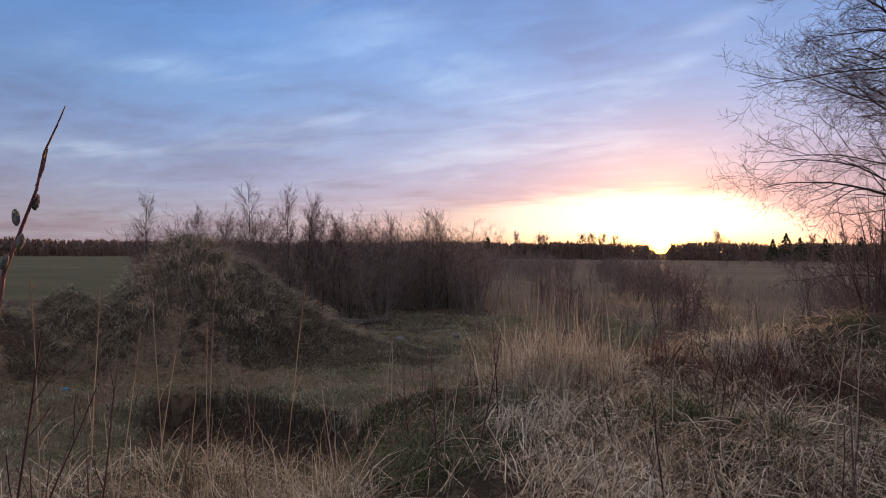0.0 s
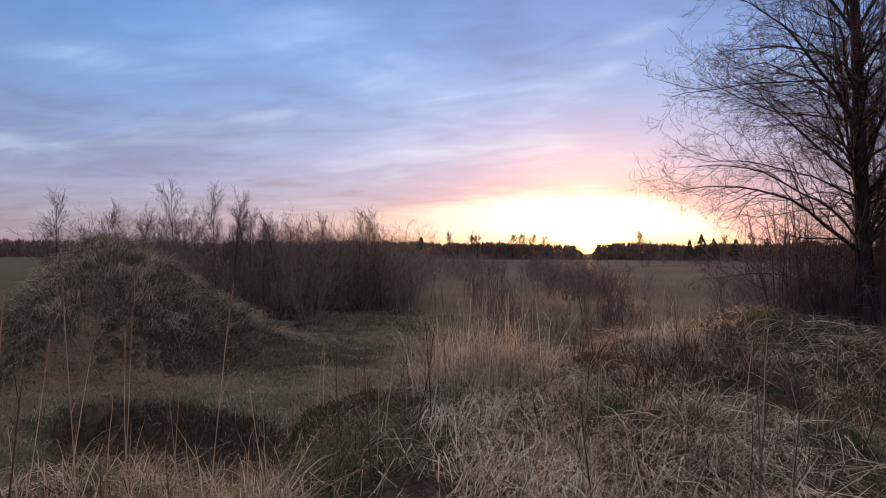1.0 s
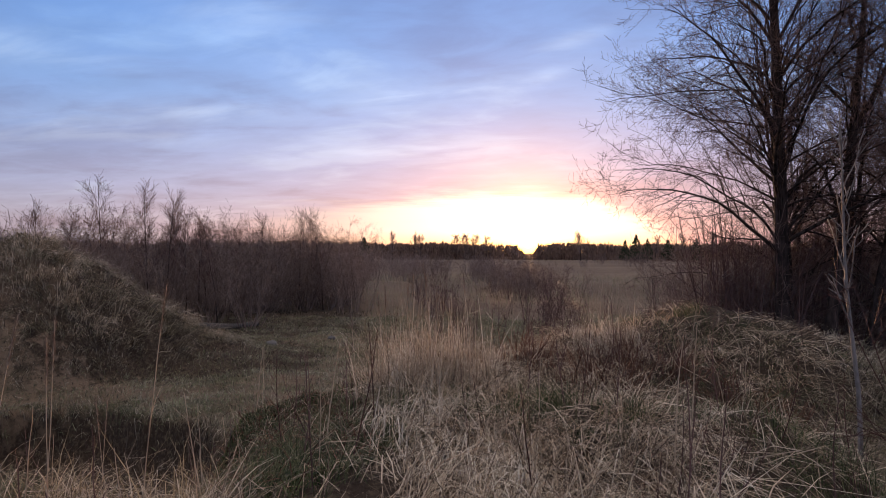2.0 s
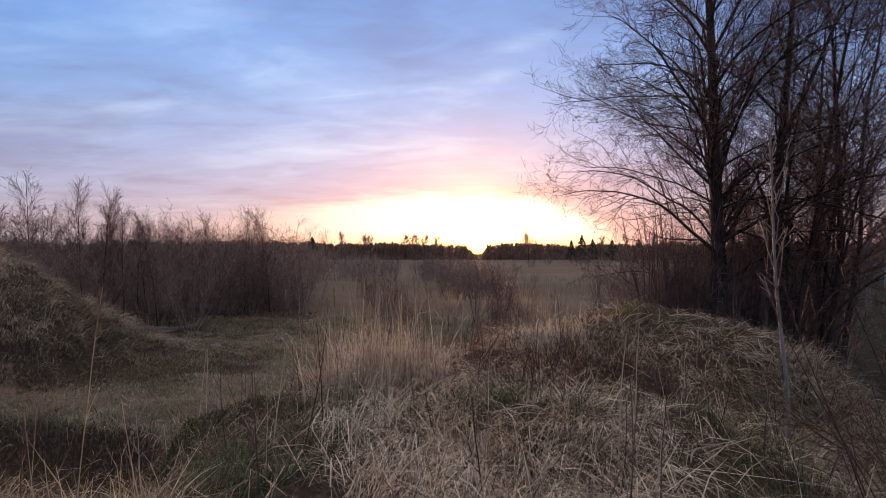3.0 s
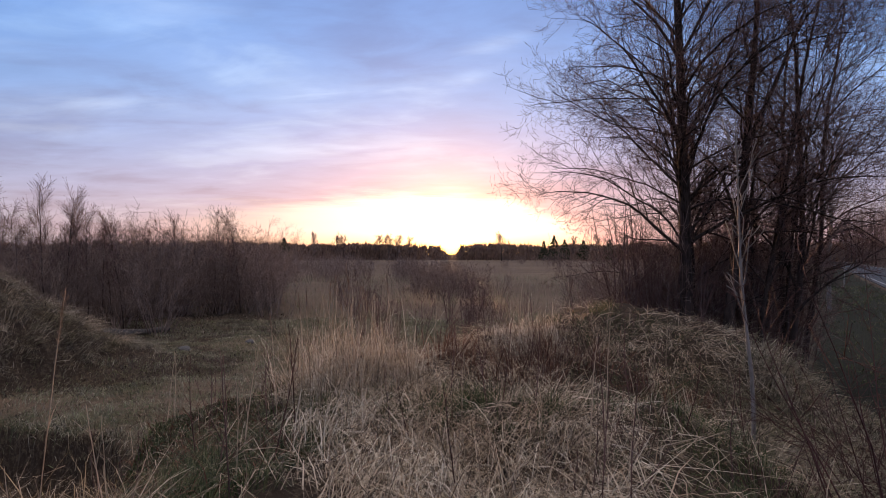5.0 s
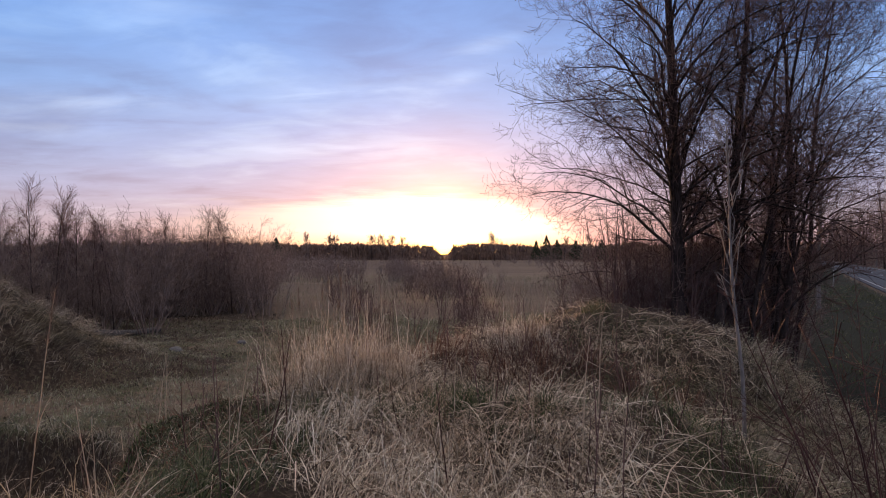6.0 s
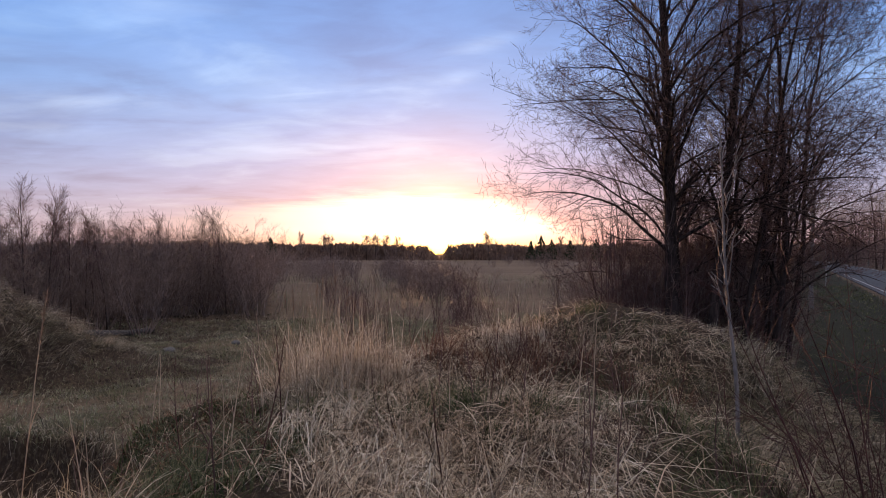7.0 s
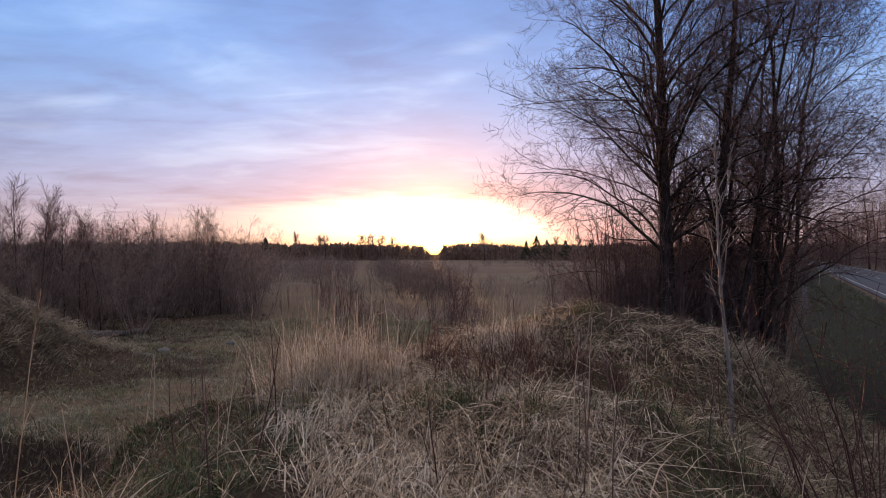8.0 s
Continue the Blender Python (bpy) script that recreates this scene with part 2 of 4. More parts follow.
LITTER = material("dead_litter", blade_look([(0.0, (0.03, 0.022, 0.016)), (0.6, (0.10, 0.075, 0.055)), (0.9, (0.22, 0.18, 0.13)), (1.0, (0.32, 0.27, 0.21))], (0.7, 0.7, 0.7)), 0.9, 0.1)
TURF = material("winter_turf", blade_look([(0.0, (0.13, 0.115, 0.08)), (0.45, (0.33, 0.29, 0.21)), (0.75, (0.21, 0.245, 0.125)), (1.0, (0.55, 0.48, 0.37))], (0.64, 0.62, 0.55)), 0.8, 0.2, 0.2)
PLUME = material("seed_plume", blade_look([(0.0, (0.22, 0.145, 0.11)), (1.0, (0.42, 0.31, 0.245))], (0.9, 0.85, 0.8)), 0.85, 0.1, 0.3)
BARK = material("alder_bark", bark_look((0.025, 0.018, 0.015), (0.075, 0.052, 0.044), 14.0), 0.95, 0.1)
TWIG = material("brown_twigs", bark_look((0.09, 0.052, 0.046), (0.18, 0.105, 0.092), 6.0), 0.75, 0.15)
RED_TWIG = material("red_willow_twigs", bark_look((0.06, 0.027, 0.024), (0.12, 0.055, 0.045), 20.0), 0.75, 0.2)
def brush_look(n):
    grain = n.noise(spot(n), 3.0, 4.0, 0.6)
    chance = n.add("ShaderNodeObjectInfo").outputs["Random"]
    dull = n.mix(chance, (0.08, 0.055, 0.046), (0.26, 0.175, 0.14))
    pale = n.mix(chance, (0.20, 0.145, 0.125), (0.34, 0.26, 0.22))
    return n.mix(n.step(grain, 0.35, 0.65), dull, pale), None, 0


BRUSH = material("thicket_twigs", brush_look, 0.8, 0.2)
BIRCH = material("birch_bark", birch_look, 0.7, 0.3)
PALE = material("pale_sapling_bark", bark_look((0.12, 0.10, 0.088), (0.26, 0.225, 0.205), 18.0), 0.7, 0.3)
NEEDLE = material("spruce_needles", blade_look([(0.0, (0.02, 0.035, 0.015)), (1.0, (0.05, 0.07, 0.03))], (0.8, 0.8, 0.8)), 0.8, 0.2)
WOODS = material("distant_woods", blade_look([(0.0, (0.13, 0.09, 0.07)), (0.6, (0.25, 0.17, 0.135)), (1.0, (0.34, 0.235, 0.18))], (0.9, 0.9, 0.9)), 0.9, 0.1, 0.65)
WILLOW = material("willow_shoot_bark", bark_look((0.12, 0.045, 0.042), (0.24, 0.10, 0.088), 30.0), 0.6, 0.3)
CATKIN = material("catkin_fluff", plain_look((0.26, 0.23, 0.19), (0.62, 0.57, 0.49), 260.0, 1.0), 0.95, 0.1, 0.2)
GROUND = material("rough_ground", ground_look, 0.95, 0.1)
ASPHALT = material("road_asphalt", asphalt_look, 0.8, 0.25)
PAINT = material("road_paint", plain_look((0.22, 0.22, 0.22), (0.42, 0.42, 0.41), 3.0), 0.7, 0.3)
STONE = material("field_stone", plain_look((0.07, 0.065, 0.065), (0.20, 0.19, 0.185), 16.0, 0.9), 0.85, 0.2)
DEADWOOD = material("grey_deadwood", bark_look((0.07, 0.06, 0.055), (0.20, 0.18, 0.165), 18.0), 0.9, 0.1)
SOIL = material("bare_soil", plain_look((0.02, 0.014, 0.010), (0.07, 0.05, 0.036), 14.0, 1.0), 0.95, 0.1)
BLUE = material("blue_plastic", plain_look((0.02, 0.14, 0.34), (0.04, 0.24, 0.45), 12.0), 0.4, 0.5)

# ---- mesh building ----
UP = np.array([0.0, 0.0, 1.0])


def raw_mesh(name, verts, quads, mat, smooth=True):
    """A mesh from arrays of corners and four-cornered faces."""
    me = bpy.data.meshes.new(name)
    verts, quads = np.asarray(verts, dtype=np.float32).reshape(-1, 3), np.asarray(quads, dtype=np.int32).reshape(-1, 4)
    me.vertices.add(len(verts))
    me.vertices.foreach_set("co", verts.ravel())
    me.loops.add(quads.size)
    me.loops.foreach_set("vertex_index", quads.ravel())
    me.polygons.add(len(quads))
    me.polygons.foreach_set("loop_start", np.arange(0, quads.size, 4, dtype=np.int32))
    me.polygons.foreach_set("use_smooth", np.full(len(quads), smooth))
    me.update(calc_edges=True)
    me.materials.append(mat)
    return me


def unit(v):
    return v / np.maximum(np.linalg.norm(v, axis=-1, keepdims=True), 1e-9)


def tubes(lines, radii, sides):
    """Tapered round branches along many lines of equally many points."""
    count, n, _ = lines.shape
    tangent = unit(np.gradient(lines, axis=1))
    ref = np.where(np.abs(tangent[..., 2:3]) < 0.9, UP, np.array([1.0, 0, 0]))
    u = unit(np.cross(tangent, ref))
    w = np.cross(tangent, u)
    a = np.arange(sides) * 2 * np.pi / sides
    ring = u[:, :, None] * np.cos(a)[:, None] + w[:, :, None] * np.sin(a)[:, None]
    verts = lines[:, :, None] + ring * radii[:, :, None, None]
    base = (np.arange(count)[:, None, None] * n + np.arange(n - 1)[None, :, None]) * sides
    k, k2 = np.arange(sides), (np.arange(sides) + 1) % sides
    quads = np.stack([base + k, base + k2, base + sides + k2, base + sides + k], axis=-1)
    return verts.reshape(-1, 3), quads.reshape(-1, 4)


def strips(lines, widths, across):
    """Flat blades along many lines."""
    count, n, _ = lines.shape
    off = across * widths[:, :, None] * 0.5
    verts = np.stack([lines - off, lines + off], axis=2)
    base = (np.arange(count)[:, None] * n + np.arange(n - 1)[None, :]) * 2
    quads = np.stack([base, base + 1, base + 3, base + 2], axis=-1)
    return verts.reshape(-1, 3), quads.reshape(-1, 4)


def joined(pieces):
    verts, quads, at = [], [], 0
    for v, q in pieces:
        verts.append(v)
        quads.append(q + at)
        at += len(v)
    return np.concatenate(verts), np.concatenate(quads)


def part(name, shape, mat, parent, label="", smooth=True):
    ob = new(name, raw_mesh(name, *shape, mat, smooth))
    ob.parent = parent
    return tagged(ob, label) if label else ob


def thing(name, place, label, category, group="", kind=""):
    ob = new(name)
    ob.location = place
    ob.empty_display_size = 0.1
    return tagged(ob, label, category, group, kind)


def grow(rng, start, way, length, n, bend_up, wobble):
    """Lines that start at points and wander in a direction, bending up or down."""
    lines = np.empty((len(start), n, 3))
    lines[:, 0] = start
    d = unit(way)
    length = np.broadcast_to(length, (len(start),))
    for i in range(1, n):
        lines[:, i] = lines[:, i - 1] + d * (length / (n - 1))[:, None]
        d = unit(d + UP * bend_up + rng.normal(0, wobble, d.shape))
    return lines


def sprout(rng, lines, radii, each, low, high, length, spread, n, bend_up, wobble, thick=0.5, tip=0.0015, shrink=0.6, keep_up=0.0):
    """Side shoots on all lines: each of them bears a number of shoots between two parts of its length."""
    count, m, _ = lines.shape
    who = np.repeat(np.arange(count), each)
    t = low + (high - low) * (np.tile(np.arange(each), count) + rng.random(len(who))) / each
    f = t * (m - 1)
    i = np.minimum(f.astype(int), m - 2)
    f = (f - i)[:, None]
    start = lines[who, i] * (1 - f) + lines[who, i + 1] * f
    along = unit(lines[who, i + 1] - lines[who, i])
    thickness = radii[who, i] * (1 - f[:, 0]) + radii[who, i + 1] * f[:, 0]
    side = unit(np.cross(along, rng.normal(size=along.shape)))
    a = np.radians(spread) * rng.uniform(0.7, 1.25, len(who))[:, None]
    way = along * np.cos(a) + side * np.sin(a) + UP * keep_up
    size = length * rng.uniform(0.55, 1.2, len(who)) * (1 - shrink * t)
    out = grow(rng, start, way, size, n, bend_up, wobble)
    first = np.maximum(np.minimum(thickness * thick, size * 0.02), tip)
    return out, first[:, None] * (1 - np.linspace(0, 1, n))[None] + tip * np.linspace(0, 1, n)[None]


def smooth01(v, a, b):
    t = np.clip((v - a) / (b - a), 0, 1)
    return t * t * (3 - 2 * t)


def lattice(x, y, seed):
    """Smooth value noise on arrays."""
    xi, yi = np.floor(x).astype(np.int64), np.floor(y).astype(np.int64)
    xf, yf = x - xi, y - yi
    xf, yf = xf * xf * (3 - 2 * xf), yf * yf * (3 - 2 * yf)

    def corner(i, j):
        h = (i * 374761393 + j * 668265263 + seed * 974634777) & 0xFFFFFFFF
        h = ((h ^ (h >> 13)) * 1274126177) & 0xFFFFFFFF
        return ((h ^ (h >> 16)) & 0xFFFF) / 65535.0
    top = corner(xi, yi) * (1 - xf) + corner(xi + 1, yi) * xf
    low = corner(xi, yi + 1) * (1 - xf) + corner(xi + 1, yi + 1) * xf
    return top * (1 - yf) + low * yf - 0.5


def fractal(x, y, scale, seed, octaves=4):
    total, size = 0, 1.0
    for i in range(octaves):
        total = total + lattice(x * scale + 17 * i, y * scale - 9 * i, seed + i) * size
        scale, size = scale * 2.1, size * 0.5
    return total


# ---- the lie of the land ----
ROAD_WAY = np.array([0.514, 0.858])      # the road runs off to the right of +y
RIDGE = [((-1.8, -5.0), (-0.3, 2.0), 2.4), ((-0.3, 2.0), (0.3, 6.6), 1.6), ((0.3, 6.6), (2.7, 10.2), 1.2), ((-1.0, 0.5), (-3.5, 2.9), 1.5), ((-1.5, 3.0), (-2.2, 6.0), 0.9)]
MOUNDS = [(-13.2, 13.3, 3.7, 3.95, 3), (-9.6, 15.4, 0.75, 2.6, 5), (-15.6, 8.9, 1.7, 2.2, 7), (-21.5, 15.4, 1.6, 2.4, 9)]


def across_road(x, y):
    """Metres to the right of the camera, square to the road."""
    return x * ROAD_WAY[1] - y * ROAD_WAY[0]


def ridge_gap(x, y):
    """Distance outside the flat top of the ridge."""
    best = np.full(np.shape(x), 1e9)
    for (ax, ay), (bx, by), r in RIDGE:
        lx, ly = bx - ax, by - ay
        t = np.clip(((x - ax) * lx + (y - ay) * ly) / (lx * lx + ly * ly), 0, 1)
        best = np.minimum(best, np.hypot(x - ax - t * lx, y - ay - t * ly) - r)
    return best


def land(x, y):
    """Height of the ground."""
    x, y = np.asarray(x, dtype=float), np.asarray(y, dtype=float)
    far = np.hypot(x, y)
    u = across_road(x, y)
    base = -1.4 + fractal(x, y, 0.12, 3) * 0.35 * smooth01(far, 3, 20) * (1 - smooth01(far, 60, 200))
    base = base + fractal(x, y, 0.9, 8) * 0.12 * (1 - smooth01(far, 25, 60))
    # verge, ditch and road bed
    base = base + (-1.62 - base) * smooth01(u, -0.5, 1.2)
    base = base + (-1.36 - base) * smooth01(u, 3.6, 4.9)
    base = base + (-1.7 - base) * smooth01(u, 13.6, 15.5)
    # washed-out gully below the ridge
    left = np.degrees(np.arctan2(-x, np.maximum(y, 0.01)))
    rim = 12.5 + fractal(left * 0.15, left * 0, 1.0, 21) * 2.2 - smooth01(left, 40, 26) * 2.6
    gully = smooth01(far, 3.5, 7.0) * (1 - smooth01(far, rim - 0.35, rim + 0.1)) * smooth01(left, 24, 32) * (1 - smooth01(left, 45, 53))
    base = base - 1.0 * gully
    gap = ridge_gap(x, y) + fractal(x, y, 0.6, 5) * 0.9
    wide = 2.2 + 1.5 * smooth01(x, 0.5, 2.5) * smooth01(y, 1.0, 3.0) * (1 - smooth01(y, 7.5, 10.0))
    wide = wide - 0.9 * smooth01(-x, 1.4, 2.6) * smooth01(y, 2.5, 4.0)
    top = 0.02 * np.clip(y, 0, 12) - 0.48 * smooth01(-x, 1.2, 3.0) + 0.5 * np.exp(-((x - 2.9) ** 2 + (y - 9.8) ** 2) / 3.2) + fractal(x, y, 0.8, 11) * 0.24
    height = base + (top - base) * (1 - smooth01(gap, 0, wide))
    for mx, my, tall, r, seed in MOUNDS:
        d = np.hypot(x - mx, y - my) / r * (1 + fractal(x, y, 0.5, seed) * 0.12)
        shape = np.clip(1.08 - np.sqrt(d * d + 0.012), 0, 1)
        shape = shape * smooth01(shape, -0.1, 0.28)
        height = height + tall * shape * (1 + fractal(x, y, 1.3, seed + 2) * 0.12)
    return height


def ground_kinds(x, y):
    """How much bare soil, painted straw shade, green and darkened verge the ground bears."""
    far = np.hypot(x, y)
    left = np.degrees(np.arctan2(-x, np.maximum(y, 0.01)))
    u = across_road(x, y)
    soil = np.zeros_like(x)
    rim = 12.5 + fractal(left * 0.15, left * 0, 1.0, 21) * 2.2 - smooth01(left, 40, 26) * 2.6
    soil = np.maximum(soil, smooth01(far, 5.5, 8) * (1 - smooth01(far, rim + 0.0, rim + 0.25)) * smooth01(left, 26, 34) * (1 - smooth01(left, 45, 53)))
    d = np.hypot(x - MOUNDS[0][0], y - MOUNDS[0][1]) / 5.0
    soil = np.maximum(soil, (1 - smooth01(d, 0.9, 1.1)) * np.clip(0.55 + fractal(x, y, 0.5, 31) * 1.2, 0, 1))
    d = np.hypot(x - MOUNDS[1][0], y - MOUNDS[1][1]) / 3.8
    soil = np.maximum(soil, (1 - smooth01(d, 0.8, 1.1)) * 0.75)
    soil = np.maximum(soil, (smooth01(far, 20.5, 22.5) * (1 - smooth01(far, 42, 48))) * smooth01(left, 14, 19) * 0.7)
    soil = np.maximum(soil, smooth01(u, 4.2, 4.9) * 0.6)
    green = np.clip(0.58 + fractal(x, y, 0.25, 41) * 1.1, 0, 1) * (1 - smooth01(far, 24, 40))
    green = np.maximum(green, smooth01(left, 38, 46) * smooth01(far, 24, 34))
    green = np.maximum(green, smooth01(u, -0.4, 1.4) * (1 - smooth01(u, 4.0, 4.8)))
    # dark soil colour under the ridge straw, painted as shade between the blades
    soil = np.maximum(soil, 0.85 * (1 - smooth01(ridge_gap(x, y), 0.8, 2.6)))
    # trodden track across the clearing
    track = np.exp(-((far - 14.6 - fractal(left * 0.05, left * 0, 1.0, 51) * 2) / 1.3) ** 2) * smooth01(left, 8, 16)
    soil, green = soil * (1 - 0.8 * track), green * (1 - 0.5 * track)
    # where the verge gets the tree shade painted into its colour
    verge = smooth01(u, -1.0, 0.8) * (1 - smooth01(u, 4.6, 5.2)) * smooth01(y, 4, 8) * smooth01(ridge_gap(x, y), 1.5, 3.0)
    return soil, green, verge


def build_ground():
    # finer ahead of the camera
    turn = np.concatenate([np.linspace(-65, 42, 300)[:-1], np.linspace(42, 295, 120)[:-1]]) * np.pi / 180
    rings = np.concatenate([np.linspace(0.001, 26, 160), np.geomspace(26.5, 3500, 70)])
    a, r = np.meshgrid(turn, rings)
    x, y = np.sin(a) * r, np.cos(a) * r - 0.7
    z = land(x, y)
    n, m = x.shape
    verts = np.stack([x, y, z], -1).reshape(-1, 3)
    i, j = np.meshgrid(np.arange(n - 1), np.arange(m), indexing="ij")
    j2 = (j + 1) % m
    quads = np.stack([i * m + j, i * m + j2, (i + 1) * m + j2, (i + 1) * m + j], -1).reshape(-1, 4)
    me = raw_mesh("ground", verts, quads, GROUND)
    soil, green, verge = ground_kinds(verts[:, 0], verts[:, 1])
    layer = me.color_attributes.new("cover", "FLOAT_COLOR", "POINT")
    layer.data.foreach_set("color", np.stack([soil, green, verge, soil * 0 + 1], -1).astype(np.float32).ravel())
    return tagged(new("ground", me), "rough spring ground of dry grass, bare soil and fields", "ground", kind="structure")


build_ground()


def on_road(u, v, z):
    """A place by metres right of the camera and metres along the road."""
    return (u * ROAD_WAY[1] + v * ROAD_WAY[0], -u * ROAD_WAY[0] + v * ROAD_WAY[1], z)


def road_strip(u0, u1, v0, v1, z, thick, step=8.0):
    """A slab that follows the road, with a gentle bend far off."""
    n = max(2, int((v1 - v0) / step) + 1)
    v = np.linspace(v0, v1, n)
    bend = -0.00012 * np.clip(v - 90, 0, None) ** 2
    rows = []
    for u, h in ((u0, z - thick), (u0, z), (u1, z), (u1, z - thick)):
        rows.append(np.stack([(u + bend) * ROAD_WAY[1] + v * ROAD_WAY[0], -(u + bend) * ROAD_WAY[0] + v * ROAD_WAY[1], np.full(n, h)], -1))
    verts = np.stack(rows, 1)
    base = np.arange(n - 1)[:, None] * 4
    quads = np.concatenate([np.stack([base + k, base + k + 1, base + k + 5, base + k + 4], -1).reshape(-1, 4) for k in range(3)])
    return verts.reshape(-1, 3), quads


def build_road():
    road = tagged(new("road", raw_mesh("road", *road_strip(5.3, 12.9, -60, 420, -1.28, 0.25), ASPHALT, False)),
                  "grey asphalt country road with white edge lines", "road", kind="structure")
    part("edge_line", road_strip(5.75, 5.88, -60, 420, -1.272, 0.006), PAINT, road, "thin white edge line", False)
    part("edge_line", road_strip(12.3, 12.43, -60, 420, -1.272, 0.006), PAINT, road, "thin white edge line", False)
    for k in range(-2, 12):
        part("centre_dash", road_strip(9.05, 9.17, k * 12.0, k * 12.0 + 3.5, -1.272, 0.006, 2.0), PAINT, road, "white centre dash", False)


build_road()

# ---- trees ----


def bare_crown(rng, lines, radii, levels):
    """Limbs and finer and finer shoots on stems; gives each level's lines and radii."""
    out = []
    for level in levels:
        lines, radii = sprout(rng, lines, radii, **level)
        out.append((lines, radii))
    return out


def stem(rng, height, radius, lean=(0.0, 0.0), n=14, wobble=0.02):
    d = np.array([[lean[0], lean[1], 1.0]])
    line = grow(rng, np.array([[0.0, 0, -0.15]]), d, height, n, 0.03, wobble)
    s = np.linspace(0, 1, n)
    r = radius * (1 - s) ** 0.85 + 0.004
    r[0] *= 1.35
    return line, r[None]


def limbs_round(rng, line, r, count, low, high, length, spread, sag, shrink, thick):
    """Limbs spaced evenly round one stem, climbing and then arching outwards."""
    m = line.shape[1]
    t = low + (high - low) * (np.arange(count) + rng.random(count)) / count
    f = t * (m - 1)
    i = np.minimum(f.astype(int), m - 2)
    f = (f - i)[:, None]
    start = line[0, i] * (1 - f) + line[0, i + 1] * f
    turn = np.arange(count) * 2.39996 + rng.normal(0, 0.3, count)
    lean = np.radians(spread) * rng.uniform(0.55, 1.3, count)
    way = np.stack([np.cos(turn) * np.sin(lean), np.sin(turn) * np.sin(lean), np.cos(lean)], -1)
    size = length * rng.uniform(0.78, 1.08, count) * (1 - shrink * t)
    out = grow(rng, start, way, size, 14, sag, 0.105)
    first = np.minimum((r[0, i] * (1 - f[:, 0]) + r[0, i + 1] * f[:, 0]) * thick, size * 0.0105)
    return out, first[:, None] * (1 - np.linspace(0, 1, 14))[None] + 0.0045 * np.linspace(0, 1, 14)[None]


def alder(seed, height, radius, lean, limbs, limb_length, label, low=0.16, bushy=1.0, skirt=False, fork=0.0):
    """A bare tree whose limbs climb steeply, arch outwards and end in short stubby twigs."""
    rng = np.random.default_rng(seed)
    tree = thing("alder_tree", (0, 0, 0), label, "tree", "bare trees beside the road")
    line, r = stem(rng, height, radius, lean, 16, 0.035 if lean[0] else 0.012)
    part("trunk", tubes(line, r, 12), BARK, tree, "dark ridged trunk")
    if fork:
        k = 6
        arm = grow(rng, line[0, k:k + 1], unit(line[0, k + 1] - line[0, k])[None] + np.array([[fork, 0.05, 0.0]]), height * 0.55, 12, 0.05, 0.05)
        arm_r = (r[0, k] * 0.75 * (1 - np.linspace(0, 0.95, 12)))[None]
        part("forked_stem", tubes(arm, arm_r, 9), BARK, tree)
    big, big_r = limbs_round(rng, line, r, limbs, low, 0.95, limb_length, 36, -0.075, 0.62, 0.45)
    if fork:
        more, more_r = limbs_round(rng, arm, arm_r, limbs // 2, 0.1, 0.95, limb_length * 0.7, 36, -0.07, 0.5, 0.5)
        big, big_r = np.concatenate([big, more]), np.concatenate([big_r, more_r])
    # low limbs that lean well out
    more, more_r = limbs_round(rng, line, r, int(limbs * 0.5) if skirt else 1, low + 0.02, 0.42, limb_length * 0.85, 56, -0.065, 0.3, 0.22)
    big, big_r = np.concatenate([big, more]), np.concatenate([big_r, more_r])
    for k in range(len(big)):
        part("limb", tubes(big[k:k + 1], big_r[k:k + 1], 6), BARK, tree)
    twig_sets = bare_crown(rng, big, big_r, [
        dict(each=int(11 * bushy), low=0.12, high=1.0, length=limb_length * 0.36, spread=38, n=7, bend_up=0.0, wobble=0.19, thick=0.62, tip=0.0026, shrink=0.45),
        dict(each=int(7 * bushy), low=0.12, high=1.0, length=limb_length * 0.14, spread=48, n=5, bend_up=0.09, wobble=0.24, thick=0.6, tip=0.0021, shrink=0.35),
        dict(each=4, low=0.2, high=1.0, length=limb_length * 0.05, spread=48, n=3, bend_up=0.12, wobble=0.2, thick=0.8, tip=0.0023, shrink=0.2),
    ])
    tagged(part("branchwork", tubes(*twig_sets[0], 3), BARK, tree), kind="stuff")
    part("crown", joined([tubes(*twig_sets[1], 3), tubes(*twig_sets[2], 3)]), TWIG, tree, "fine reddish-brown leafless twigs")
    return tree


def put(ob, x, y, turn=0.0, size=1.0, sink=0.05):
    ob.matrix_basis = pose(x, y, float(land(x, y)) - sink, 0, 0, turn) @ Matrix.Scale(size, 4)
    return ob


put(alder(11, 12.5, 0.125, (0.0, 0.0), 44, 4.45, "tall bare alder with a straight dark trunk on the grassy ridge", low=0.12, bushy=1.1, skirt=True), 4.45, 11.5, 40)
put(alder(12, 11.0, 0.105, (0.14, 0.02), 13, 4.0, "bare alder with a leaning forked stem beside the road", low=0.20, fork=0.32), 5.1, 11.4, 0)
